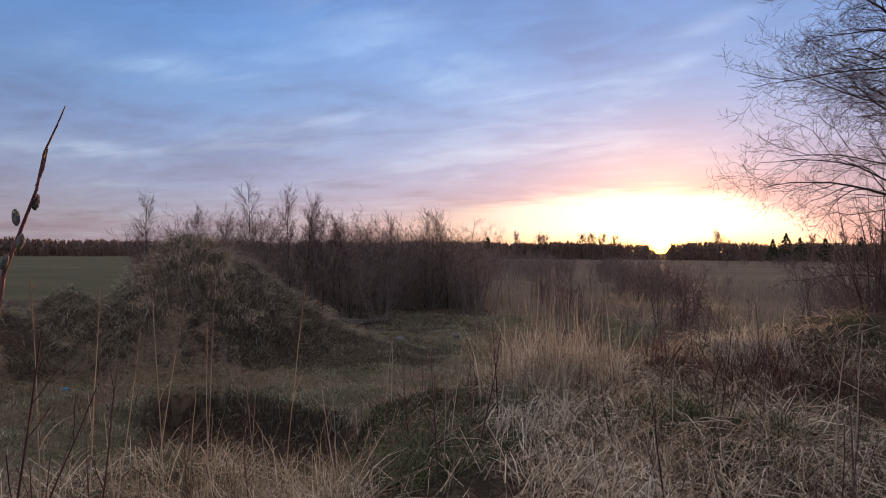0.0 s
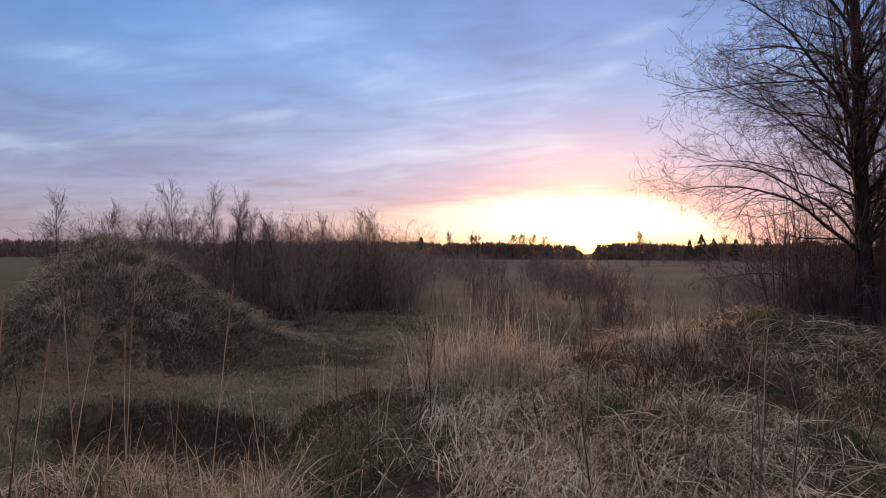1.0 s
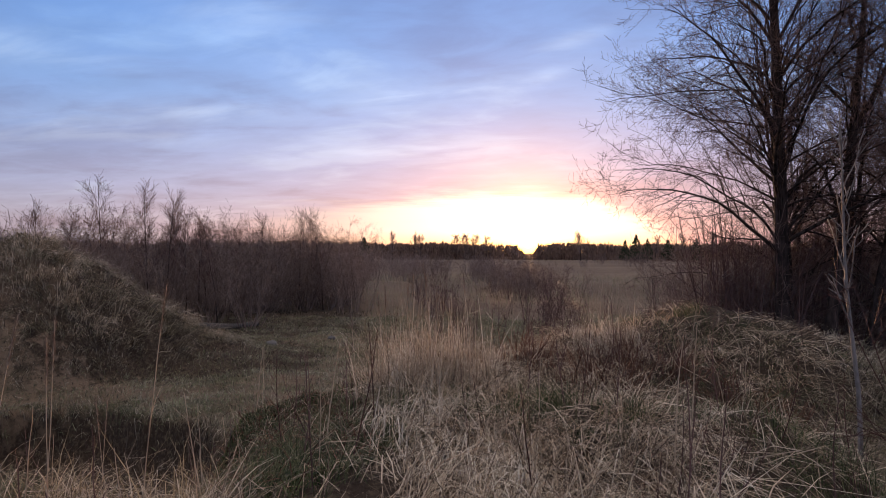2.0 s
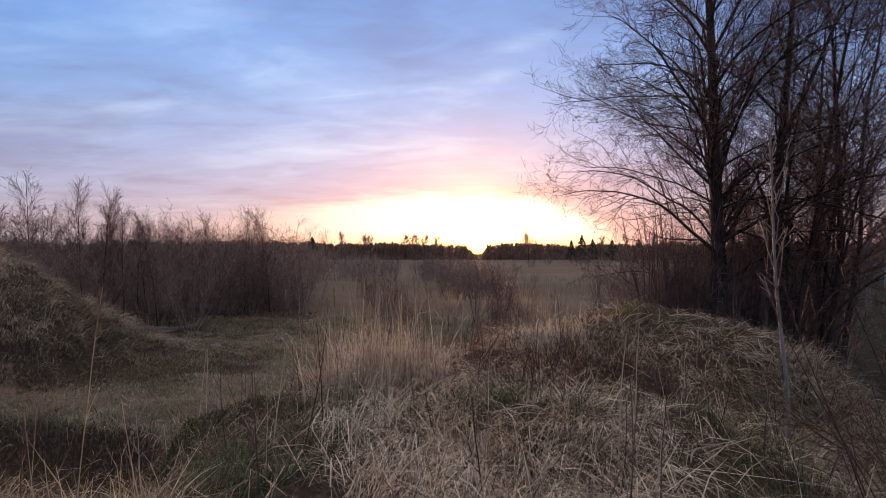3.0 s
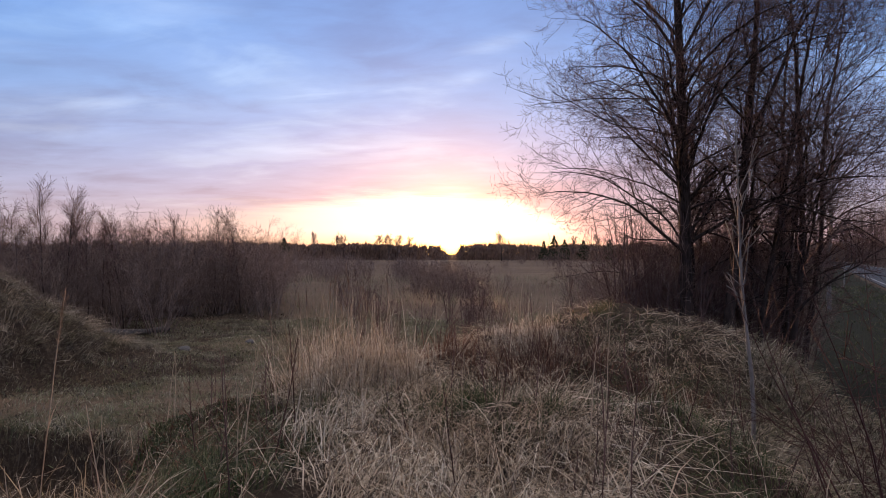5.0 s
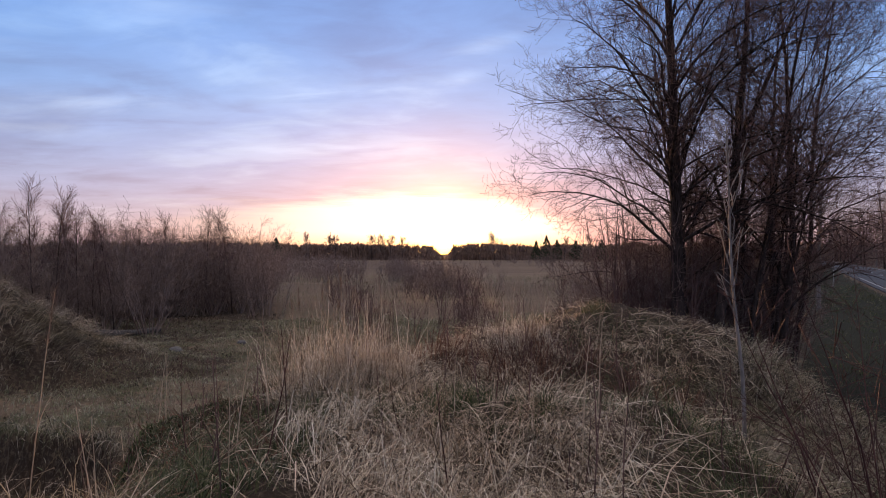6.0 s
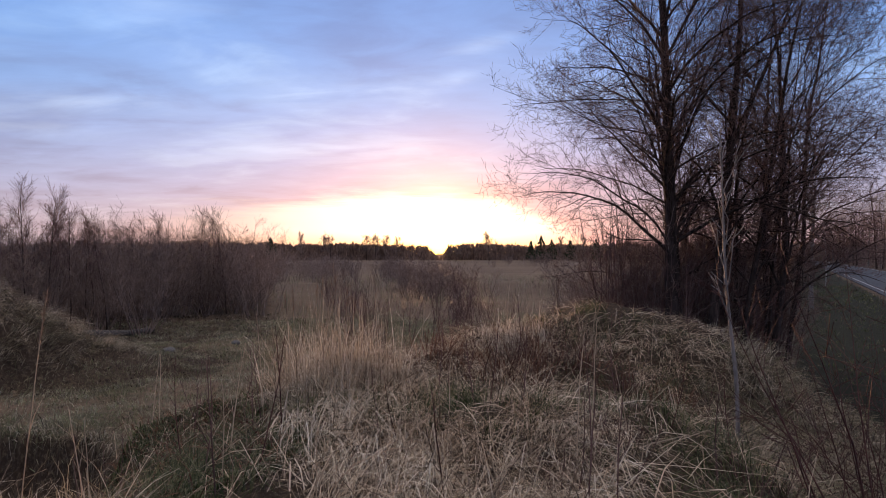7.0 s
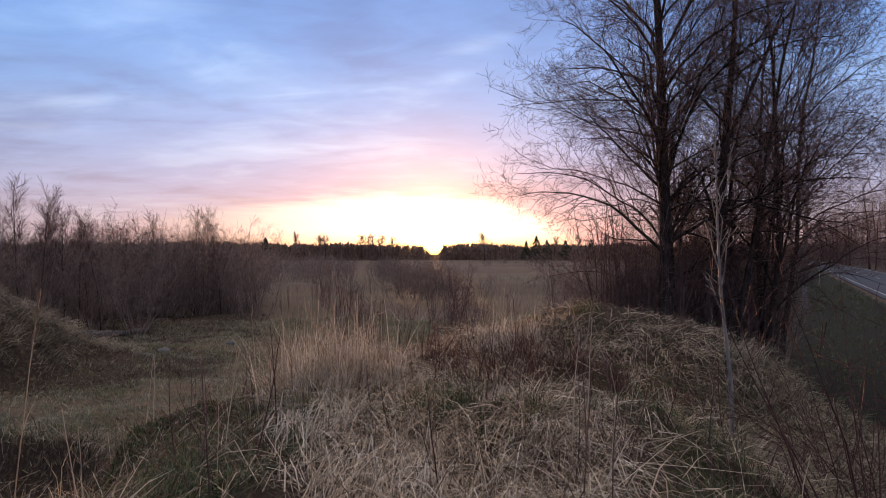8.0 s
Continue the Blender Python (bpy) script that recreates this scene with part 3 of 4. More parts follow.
for k, (x, y, tall, thick, lx, limbs, reach, low) in enumerate([
        (5.95, 11.9, 10.5, 0.062, 0.05, 11, 3.6, 0.2), (6.5, 12.0, 11.0, 0.068, 0.20, 26, 4.6, 0.16), (7.2, 13.2, 10.0, 0.060, 0.08, 22, 4.2, 0.16),
        (5.0, 12.6, 9.0, 0.055, -0.03, 14, 3.2, 0.15), (8.1, 14.0, 10.0, 0.062, 0.14, 24, 4.4, 0.30),
        (6.7, 13.9, 5.0, 0.045, 0.06, 20, 2.8, 0.2), (7.6, 15.0, 5.6, 0.045, 0.0, 20, 2.6, 0.25)]):
    put(alder(13 + k, tall, thick, (lx, 0.03), limbs, reach, "bare alder with long arching limbs in a clump beside the road", low=low, bushy=1.1), x, y, 0)
for k, (x, y, tall, thick, lx) in enumerate([(4.95, 13.0, 7.5, 0.038, -0.04), (4.75, 11.9, 8.0, 0.042, 0.02), (5.5, 12.2, 8.5, 0.045, 0.05), (5.75, 11.6, 7.0, 0.036, 0.10),
                                             (6.3, 12.9, 8.5, 0.042, 0.04), (6.9, 12.7, 8.0, 0.04, 0.14), (7.6, 13.6, 8.5, 0.042, 0.10), (5.35, 13.3, 6.0, 0.032, -0.02)]):
    put(alder(30 + k, tall, thick, (lx, 0.0), 8, 2.5, "thin bare alder pole in the roadside clump", low=0.2, bushy=0.65), x, y, 0)


def shrub(seed, name, stems, height, label, category, group, mat=None, lean=0.28, shoots=9, fine=4, tip=0.004, foot_size=0.35, girth=1.0):
    """A leafless bush of many stems from one foot."""
    rng = np.random.default_rng(seed)
    bush = thing(name, (0, 0, 0), label, category, group)
    a = rng.uniform(0, 2 * np.pi, stems)
    foot = np.stack([np.cos(a), np.sin(a), a * 0], -1) * rng.uniform(0.05, 1.0, stems)[:, None] * foot_size * min(height * 0.25, 1.0)
    way = np.stack([np.cos(a) * lean, np.sin(a) * lean, np.ones(stems)], -1) + rng.normal(0, 0.08, (stems, 3))
    lines = grow(rng, foot, way, height * rng.uniform(0.6, 1.1, stems), 9, 0.05, 0.05)
    r = (0.006 * girth * height ** 0.8 * rng.uniform(0.7, 1.3, stems))[:, None] * (1 - np.linspace(0, 0.85, 9))[None]
    for k in range(stems):
        part("stem", tubes(lines[k:k + 1], r[k:k + 1], 5), mat or BRUSH, bush)
    levels = bare_crown(rng, lines, r, [
        dict(each=shoots, low=0.15, high=0.98, length=height * 0.30, spread=50, n=5, bend_up=0.07, wobble=0.10, thick=0.6, tip=tip, shrink=0.5),
        dict(each=fine, low=0.15, high=1.0, length=height * 0.13, spread=52, n=3, bend_up=0.03, wobble=0.1, thick=0.7, tip=tip * 0.9, shrink=0.3)])
    part("crown", joined([tubes(*levels[0], 3), tubes(*levels[1], 3)]), mat or BRUSH, bush)
    return bush


def young_birch(seed, height, label, group, mat=None, limbs=42, fine=8, reach=0.18, twig_mat=None, low=0.2, spread=34):
    rng = np.random.default_rng(seed)
    tree = thing("young_birch", (0, 0, 0), label, "tree", group)
    line, r = stem(rng, height, height * 0.0055, (rng.normal(0, 0.03), rng.normal(0, 0.03)), 12, 0.03)
    part("trunk", tubes(line, r, 7), mat or BRUSH, tree, "thin trunk")
    levels = bare_crown(rng, line, r, [
        dict(each=limbs, low=low, high=0.98, length=height * reach, spread=spread, n=6, bend_up=0.05, wobble=0.06, thick=0.5, tip=0.0035, shrink=0.6),
        dict(each=fine, low=0.15, high=1.0, length=height * 0.085, spread=38, n=3, bend_up=0.02, wobble=0.1, thick=0.6, tip=0.0045, shrink=0.3)])
    part("crown", joined([tubes(*levels[0], 4), tubes(*levels[1], 3)]), twig_mat or BRUSH, tree, "thin leafless twigs")
    return tree


def bearing(deg, far):
    """A place by degrees left of +y and distance."""
    return -math.sin(radians(deg)) * far, math.cos(radians(deg)) * far


def build_thicket():
    rng = np.random.default_rng(77)
    kinds = [shrub(100 + k, "willow_bush", 14, 3.6, "dense leafless brown willow bush in the thicket", "bush", "thicket bushes", None, (0.24, 0.38, 0.30, 0.48)[k], 9, 4, 0.004, (0.8, 0.4, 1.0, 0.5)[k]) for k in range(4)]
    kinds += [shrub(110 + k, "field_bush", 11, 3.3, "leafless brown bush scattered over the field", "bush", "field bushes", None, 0.34, 7, 3, 0.008, 1.2) for k in range(3)]
    used = set()

    def plant(k, x, y, size):
        turn = rng.uniform(0, 360)
        if k not in used:
            used.add(k)
            put(kinds[k], x, y, turn, size)
        else:
            copy_thing(kinds[k], pose(x, y, float(land(x, y)) - 0.05, 0, 0, turn)).scale = (size, size, size * rng.uniform(0.9, 1.1))
    for i in range(105):
        deg = rng.uniform(16.5, 47)
        near = 23.5 + 3.0 * smooth01(deg, 30, 17) * 4 + 1.5 * math.sin(deg * 0.9)
        x, y = bearing(deg, near + rng.uniform(0, 1) ** 1.3 * 17)
        plant(i % 4, x, y, rng.uniform(0.85, 1.28))
    for i in range(18):
        x, y = bearing(rng.uniform(17, 31), rng.uniform(28, 36))
        plant(i % 4, x, y, rng.uniform(1.0, 1.25))
    for i in range(64):
        x, y = bearing(rng.uniform(4, 21), 62 + 34 * rng.random() ** 1.4)
        plant(4 + i % 3, x, y, rng.uniform(0.75, 1.1))
    # loose bushes where the field meets the sunrise
    for i in range(30):
        deg = rng.normal(2.0, 2.1)
        x, y = bearing(deg, 36 + 16 * rng.random())
        plant(4 + i % 3, x, y, rng.uniform(0.5, 0.92))
    for i in range(26):
        x, y = bearing(rng.uniform(-17, -3), rng.uniform(120, 210))
        plant(4 + i % 3, x, y, rng.uniform(0.6, 1.1))
    for i in range(44):
        x, y, _ = on_road(14.6 + 6 * rng.random(), rng.uniform(80, 300), 0)
        plant(4 + i % 3, x, y, rng.uniform(1.0, 1.5))
    # undergrowth round the alder clump
    for i in range(46):
        x, y = rng.uniform(4.2, 10.0), rng.uniform(12.0, 22.0)
        if i < 22:
            x, y = 3.8 + 0.21 * i, 12.2 + 0.11 * i + rng.uniform(0, 1.6)
        if across_road(x, y) < 0.1:
            plant(i % 4, x, y, rng.uniform(0.6, 1.0))
    suckers = [shrub(160 + k, "alder_sucker", 12, 3.2, "upright reddish suckers at the foot of the alders", "bush", "alder suckers", TWIG, 0.10, 5, 2, 0.004, 0.8) for k in range(2)]
    for i in range(38):
        x, y = 3.9 + 0.29 * i, 11.6 + 0.16 * i + rng.uniform(0, 0.8)
        size = rng.uniform(0.65, 1.1)
        if i >= 16:
            x, y = 3.7 + 0.14 * (i - 16), 11.3 + 0.08 * (i - 16) + rng.uniform(0, 1.4)
            size = rng.uniform(0.7, 1.3)
        if i < 2:
            put(suckers[i], x, y, i * 50, size)
        else:
            copy_thing(suckers[i % 2], pose(x, y, float(land(x, y)) - 0.05, 0, 0, i * 71)).scale = (size, size, size)
    # thin saplings behind the ridge
    thin = [shrub(150 + k, "sapling_clump", 6, 2.3, "sparse upright leafless saplings behind the ridge", "sapling", "saplings behind the ridge", TWIG, lean=0.26, shoots=7, fine=3) for k in range(2)]
    for i in range(30):
        x, y = bearing(rng.uniform(-9, 12), rng.uniform(13.5, 24)) if i < 18 else bearing(rng.uniform(-3, 12), rng.uniform(24, 40))
        size = rng.uniform(0.6, 1.0) if i < 18 else rng.uniform(0.8, 1.15)
        if i < 2:
            put(thin[i], x, y, i * 50, size)
        else:
            copy_thing(thin[i % 2], pose(x, y, float(land(x, y)) - 0.05, 0, 0, i * 71)).scale = (size, size, size)
    birches = [young_birch(300 + k, 5.5, "slim leafless young birch rising from the thicket", "thicket birches", BARK, 34, 12, 0.30, TWIG, 0.36) for k in range(3)]
    spots = [(36.2, 25, 1.0), (34.8, 26, 0.97), (33.3, 26, 0.86), (32.2, 27, 0.8), (30.6, 26, 0.82), (39.9, 27, 1.05), (38.6, 30, 0.9),
             (43.2, 27, 0.86), (45.4, 26, 0.80), (48.4, 27, 0.95), (44.1, 30, 0.9), (26.5, 30, 0.85), (23.3, 31, 0.92), (21.0, 31, 0.9), (22.1, 33, 0.95), (37.4, 29, 0.8), (35.5, 28, 0.85), (41.0, 29, 0.8), (42.2, 28, 0.75), (31.5, 29, 0.75), (46.4, 28, 0.72), (29.0, 28, 0.7), (34.0, 30, 0.9), (49.5, 29, 0.7)]
    for i, (deg, far, size) in enumerate(spots):
        x, y = bearing(deg, far)
        m = pose(x, y, float(land(x, y)) - 0.05, 0, 0, i * 77)
        if i < 3:
            put(birches[i], x, y, i * 77, size)
        else:
            copy_thing(birches[i % 3], m).scale = (size, size, size)


build_thicket()


def leaf_cloud(rng, centre, size, count, big, cone, upright=0.8, slim=0.6):
    """Many small ragged patches that fill a crown."""
    h = rng.random((len(centre), count))
    a = rng.uniform(0, 2 * np.pi, h.shape)
    wide = np.where(cone[:, None], (1 - h) ** 0.8, np.sin(np.pi * np.clip(h * 0.92 + 0.08, 0, 1)) ** 0.6) * rng.random(h.shape) ** 0.5
    p = np.stack([np.cos(a) * wide * size[:, None, 0], np.sin(a) * wide * size[:, None, 0], h * size[:, None, 1]], -1) + centre[:, None]
    p = p.reshape(-1, 3)
    d = unit(rng.normal(size=p.shape) + np.array([0, 0, upright]))
    e = unit(np.cross(d, rng.normal(size=p.shape)))
    s = (np.repeat(big, count) * rng.uniform(0.5, 1.3, len(p)))[:, None]
    verts = np.stack([p - d * s, p - e * s * slim, p + d * s, p + e * s * slim], 1)
    return verts.reshape(-1, 3), np.arange(len(p) * 4).reshape(-1, 4)


def build_woods():
    rng = np.random.default_rng(5)
    n = 5200
    deg = rng.uniform(-55, 78, n)
    far = 268 + rng.uniform(0, 1, n) * 60
    far = np.where(deg > 40, far * 1.3, far)
    x, y = -np.sin(np.radians(deg)) * far, np.cos(np.radians(deg)) * far
    z = land(x, y)
    tall = (7.2 + fractal(deg, deg * 0, 0.35, 61) * 1.3 + rng.normal(0, 0.35, n)) * np.where(deg > 40, 1.2, 1.0)
    # a gap in the trees where the sun comes up
    tall = tall - 3.9 * np.exp(-((deg - SUN_BEARING) / 0.8) ** 4)
    crown = leaf_cloud(rng, np.stack([x, y, z], -1), np.stack([tall * 0.24, tall], -1), 24, tall * 0.13, rng.random(n) < 0.45, 3.0, 0.3)
    lines = np.stack([np.stack([x, y, z], -1), np.stack([x, y, z + tall * 0.8], -1)], 1)
    trunks = tubes(lines, np.stack([tall * 0.02, tall * 0.005], -1), 4)
    tagged(new("distant_forest", raw_mesh("distant_forest", *joined([crown, trunks]), WOODS, False)),
           "dark mixed forest along the far edge of the fields", "forest", kind="stuff")


build_woods()


def lone_tree(seed, tall, wide, cone, label):
    rng = np.random.default_rng(seed)
    name = "spruce_tree" if cone else "field_tree"
    tree = thing(name, (0, 0, 0), label, "tree", "lone trees at the far field edge")
    line, r = stem(rng, tall * (0.97 if cone else 0.92), tall * 0.016)
    part("trunk", tubes(line, r, 6), BARK, tree)
    if cone:
        base = np.array([[0, 0, tall * 0.08]])
        part("crown", leaf_cloud(rng, base, np.array([[wide, tall * 0.92]]), 420, np.array([tall * 0.045]), np.array([True])), NEEDLE, tree, "", False)
    else:
        levels = bare_crown(rng, line, r, [
            dict(each=30, low=0.25, high=0.98, length=wide * 1.5, spread=40, n=5, bend_up=0.08, wobble=0.1, thick=0.5, tip=0.05, shrink=0.45),
            dict(each=8, low=0.2, high=1.0, length=wide * 0.6, spread=42, n=3, bend_up=0.05, wobble=0.1, thick=0.6, tip=0.055, shrink=0.3)])
        part("crown", joined([tubes(*levels[0], 3), tubes(*levels[1], 3)]), BRUSH, tree)
    return tree


def build_lone_trees():
    # degrees left of +y, distance, height, conifer
    for i, (deg, far, tall, wide, cone) in enumerate([
            (17.1, 330, 14.0, 2.6, True), (14.3, 330, 14.0, 2.6, False), (12.1, 340, 12.5, 3.2, False), (11.5, 330, 12.0, 3.0, False),
            (8.0, 340, 12.5, 3.0, False), (7.1, 335, 12.8, 3.4, False), (6.2, 338, 12.6, 3.2, False), (5.0, 340, 11.8, 2.6, False),
            (-4.1, 320, 13.0, 3.6, False), (-8.2, 330, 12.5, 1.6, True), (-9.2, 325, 15.0, 2.2, True), (-10.2, 330, 13.0, 1.9, True), (-10.9, 330, 12.2, 2.0, False),
            (-12.0, 335, 12.6, 2.4, True), (-13.2, 330, 12.8, 2.4, False), (-14.4, 330, 13.2, 2.2, True), (-15.6, 330, 12.6, 2.8, False)]):
        x, y = bearing(deg, far * 0.79)
        tall, wide = (tall - 3.0) * 0.79 + 3.0, wide * 0.79
        put(lone_tree(700 + i, tall - 1.6 if cone else tall + 0.8, wide * (2.2 if cone else 1.15), cone, "dark pointed spruce above the far forest edge" if cone else "bare broadleaf tree above the far forest edge"), x, y, i * 50)


build_lone_trees()

# ---- grass ----


def blade_lines(rng, x, y, length, toward, rise, fall, n=4, clear=0.012):
    """Blades that rise, arch over and come to lie on the ground."""
    s = np.linspace(0, 1, n)
    pitch = rise[:, None] + (fall - rise)[:, None] * s[None] ** 0.9
    snapped = rng.random(len(x)) < 0.4
    at = rng.integers(1, max(2, n - 1), len(x))
    fold = np.where(np.arange(n)[None] >= at[:, None], rng.uniform(0.7, 2.0, (len(x), 1)), 0.0)
    pitch = np.where(snapped[:, None], rise[:, None] - fold, pitch)
    step = length[:, None] / (n - 1)
    out = np.cumsum(np.cos(pitch) * step, 1) - np.cos(pitch) * step
    lift = np.cumsum(np.sin(pitch) * step, 1) - np.sin(pitch) * step
    sway = rng.normal(0, 0.10, (len(x), 1)) * s[None] ** 2 * length[:, None]
    px = x[:, None] + np.cos(toward)[:, None] * out - np.sin(toward)[:, None] * sway
    py = y[:, None] + np.sin(toward)[:, None] * out + np.cos(toward)[:, None] * sway
    z0 = land(x, y)[:, None]
    pz = np.maximum(z0 + lift, land(px, py) + clear + 0.05 * rng.random((len(x), 1)))
    pz[:, 0] = z0[:, 0] - 0.02
    return np.stack([px, py, pz], -1)


def blades(rng, x, y, length, toward, rise, fall, width, n=4):
    lines = blade_lines(rng, x, y, length, toward, rise, fall, n)
    s = np.linspace(0, 1, n)
    w = width[:, None] * (1 - 0.85 * s[None] ** 1.5)
    twist = toward + np.pi / 2 + rng.normal(0, 0.5, len(x))
    across = np.stack([np.cos(twist), np.sin(twist), rng.normal(0, 0.35, len(x))], -1)
    return strips(lines, w, unit(across)[:, None])


def tufts(rng, cx, cy, per, flow, reach, length, rise, fall, width, n=4, loose=0.9):
    """Tufts of blades round centres, combed along a flow direction."""
    count = len(cx)
    who = np.repeat(np.arange(count), per)
    m = len(who)
    a, d = rng.uniform(0, 2 * np.pi, m), reach * np.sqrt(rng.random(m))
    x, y = cx[who] + np.cos(a) * d, cy[who] + np.sin(a) * d
    toward = flow[who] + rng.normal(0, loose, m)
    size = length[who] * rng.uniform(0.45, 1.2, m)
    return blades(rng, x, y, size, toward, np.radians(rng.uniform(*rise, m)), np.radians(rng.uniform(*fall, m)), width * rng.uniform(0.6, 1.3, m), n)


def scatter(rng, count, near, far, left, right):
    """Random places in a sector ahead, even by area."""
    r = np.sqrt(rng.uniform(near ** 2, far ** 2, count))
    a = np.radians(rng.uniform(left, right, count))
    return np.sin(a) * r, np.cos(a) * r


def slope_flow(x, y):
    e = 0.25
    return np.arctan2(land(x, y - e) - land(x, y + e), land(x - e, y) - land(x + e, y))


def grass_thing(name, pieces, mat, label):
    return tagged(new(name, raw_mesh(name, *joined(pieces), mat, False)), label, "grass", kind="stuff")


def hollow(x, y):
    """Below 1 inside the bare green dips and the shoulder of the ridge."""
    edge = fractal(x, y, 1.4, 97) * 0.8
    best = np.minimum(np.hypot((x + 1.85) / 0.55, (y - 4.0) / 0.9), np.hypot((x + 2.6) / 1.0, (y - 5.7) / 1.8))
    return np.minimum(best, np.hypot((x + 3.1) / 0.6, (y - 7.2) / 0.9)) + edge


def build_grass():
    rng = np.random.default_rng(2024)
    straw, amber, green, turf, dimmed, pale, russet = [], [], [], [], [], [], []
    # matted straw on the ridge, near and further
    for count, near, far, per, size, wide in ((900, 1.2, 5.0, 21, 0.62, 0.0074), (1750, 4.5, 9.0, 16, 0.60, 0.0085), (950, 8.5, 13.0, 13, 0.55, 0.012)):
        x, y = scatter(rng, count, near, far, -72, 55)
        gap = ridge_gap(x, y) + fractal(x, y, 0.6, 5) * 0.9
        keep = (gap < np.where(np.abs(x) > 1.5, 2.8, 2.0)) & (fractal(x, y, 0.7, 91) < 0.30)
        keep &= ~((x < -1.2) & (x > -3.2) & (y > 2.9) & (y < 5.4) & (fractal(x, y, 1.2, 93) > 0.0))
        along = slope_flow(x, y)
        furrow = fractal((x * np.sin(along) - y * np.cos(along)) * 1.0, (x * np.cos(along) + y * np.sin(along)) * 0.25, 1.6, 95)
        keep &= ~((x > 1.1) & (furrow > 0.02) & (gap > np.where(y > 6.5, 0.4, -0.9)) & (rng.random(len(x)) < 0.62))
        keep &= ~((hollow(x, y) < 1) & (rng.random(len(x)) < 0.97))
        keep &= ~((x > 1.3) & (y < 6.0) & (rng.random(len(x)) < 0.4))
        keep &= ~((x < -2.0) & (y > 4.0) & (rng.random(len(x)) < 0.6))
        x, y, gap = x[keep], y[keep], gap[keep]
        flow = slope_flow(x, y) + fractal(x, y, 0.5, 71) * 2.6
        size = size * (1 + fractal(x, y, 0.8, 72) * 0.7)
        # tufts given the darker straw, so the less lit slopes look shaded
        dim = (((across_road(x, y) > -1.3) & (x > 1.2)) | (x < -1.0)) & (rng.random(len(x)) < np.where(x > 0, np.where((gap < 0.5) & (y > 6.0), 0.25, 0.78), 0.7))
        combed = (x > 0.9) & (gap > -0.6)
        size = np.where(combed, size * 0.72, size)
        flow = np.where(combed, slope_flow(x, y) - 0.35 + fractal(x, y, 0.5, 71) * 0.8, flow)
        for keep, store, rise, loose in ((~dim & ~combed, straw, (4, 46), 0.75), (dim & ~combed, dimmed, (4, 46), 0.75), (~dim & combed, straw, (1, 30), 0.45), (dim & combed, dimmed, (1, 30), 0.45)):
            store.append(tufts(rng, x[keep], y[keep], per, flow[keep], 0.14, size[keep], rise, (-75, -5), wide, 4, loose))
    x, y = scatter(rng, 420, 0.6, 5.0, 55, 285)
    keep = ridge_gap(x, y) < 1.5
    x, y = x[keep], y[keep]
    straw.append(tufts(rng, x, y, 16, slope_flow(x, y), 0.14, np.full(len(x), 0.55), (12, 60), (-75, -5), 0.012))
    # broken straws that lie across the mat
    x, y = scatter(rng, 9000, 1.6, 9.5, -66, 50)
    keep = (ridge_gap(x, y) < 1.2) & ((x < 1.6) | (rng.random(len(x)) < 0.4)) & (hollow(x, y) > 1)
    x, y = x[keep], y[keep]
    m = len(x)
    straw.append(blades(rng, x, y, rng.uniform(0.2, 0.7, m), rng.uniform(0, 6.3, m), np.radians(rng.uniform(5, 55, m)), np.radians(rng.uniform(-40, 20, m)), rng.uniform(0.005, 0.011, m), 3))
    # lower slopes on the road side
    x, y = scatter(rng, 2400, 4.0, 13.0, 12, 50)
    keep = (across_road(x, y) > -1.5) & (across_road(x, y) < 2.2) & (ridge_gap(x, y) > 1.0)
    x, y = x[keep], y[keep]
    dimmed.append(tufts(rng, x, y, 14, slope_flow(x, y), 0.12, np.full(len(x), 0.5), (20, 75), (-75, 0), 0.010))
    # tall standing clump in the middle of the ridge
    for cx, cy, rad, count, tall in ((-1.35, 6.2, 0.55, 80, 1.05), (-0.85, 6.5, 0.5, 50, 1.0), (0.9, 8.0, 0.5, 40, 0.7), (-0.95, 4.6, 0.4, 7, 0.7)):
        a, d = rng.uniform(0, 2 * np.pi, count), rad * np.sqrt(rng.random(count))
        x, y = cx + np.cos(a) * d, cy + np.sin(a) * d
        pale.append(tufts(rng, x, y, 9, rng.uniform(0, 2 * np.pi, count), 0.12, tall * rng.uniform(0.4, 1.0, count), (40, 92), (-60, 70), 0.008, 5))
        pale.append(tufts(rng, x, y, 5, rng.uniform(0, 2 * np.pi, count), 0.12, tall * rng.uniform(0.6, 1.1, count), (66, 98), (45, 92), 0.006, 4))
    # long bleached straw draped over the near brow of the ridge
    for cx, cy, rad, count in ((-0.45, 4.3, 0.6, 34), (0.35, 3.8, 0.7, 30), (-0.25, 3.4, 0.5, 18), (-1.0, 5.0, 0.4, 12), (1.2, 4.6, 0.6, 10)):
        a, d = rng.uniform(0, 2 * np.pi, count), rad * np.sqrt(rng.random(count))
        x, y = cx + np.cos(a) * d, cy + np.sin(a) * d
        pale.append(tufts(rng, x, y, 13, -1.35 + fractal(x, y, 0.9, 73) * 2.0, 0.12, rng.uniform(0.55, 0.95, count), (15, 66), (-88, -40), 0.0085, 6, 0.40))
    # patches of dead russet weeds
    for cx, cy, rad, count in ((1.0, 7.0, 0.8, 46), (2.2, 6.2, 0.5, 20), (-0.3, 7.4, 0.5, 20)):
        a, d = rng.uniform(0, 2 * np.pi, count), rad * np.sqrt(rng.random(count))
        russet.append(tufts(rng, cx + np.cos(a) * d, cy + np.sin(a) * d, 14, a, 0.12, rng.uniform(0.3, 0.55, count), (40, 90), (-40, 60), 0.011, 4))
    # amber and pale clumps on the near left edge
    x, y = scatter(rng, 55, 3.4, 5.6, -50, -31)
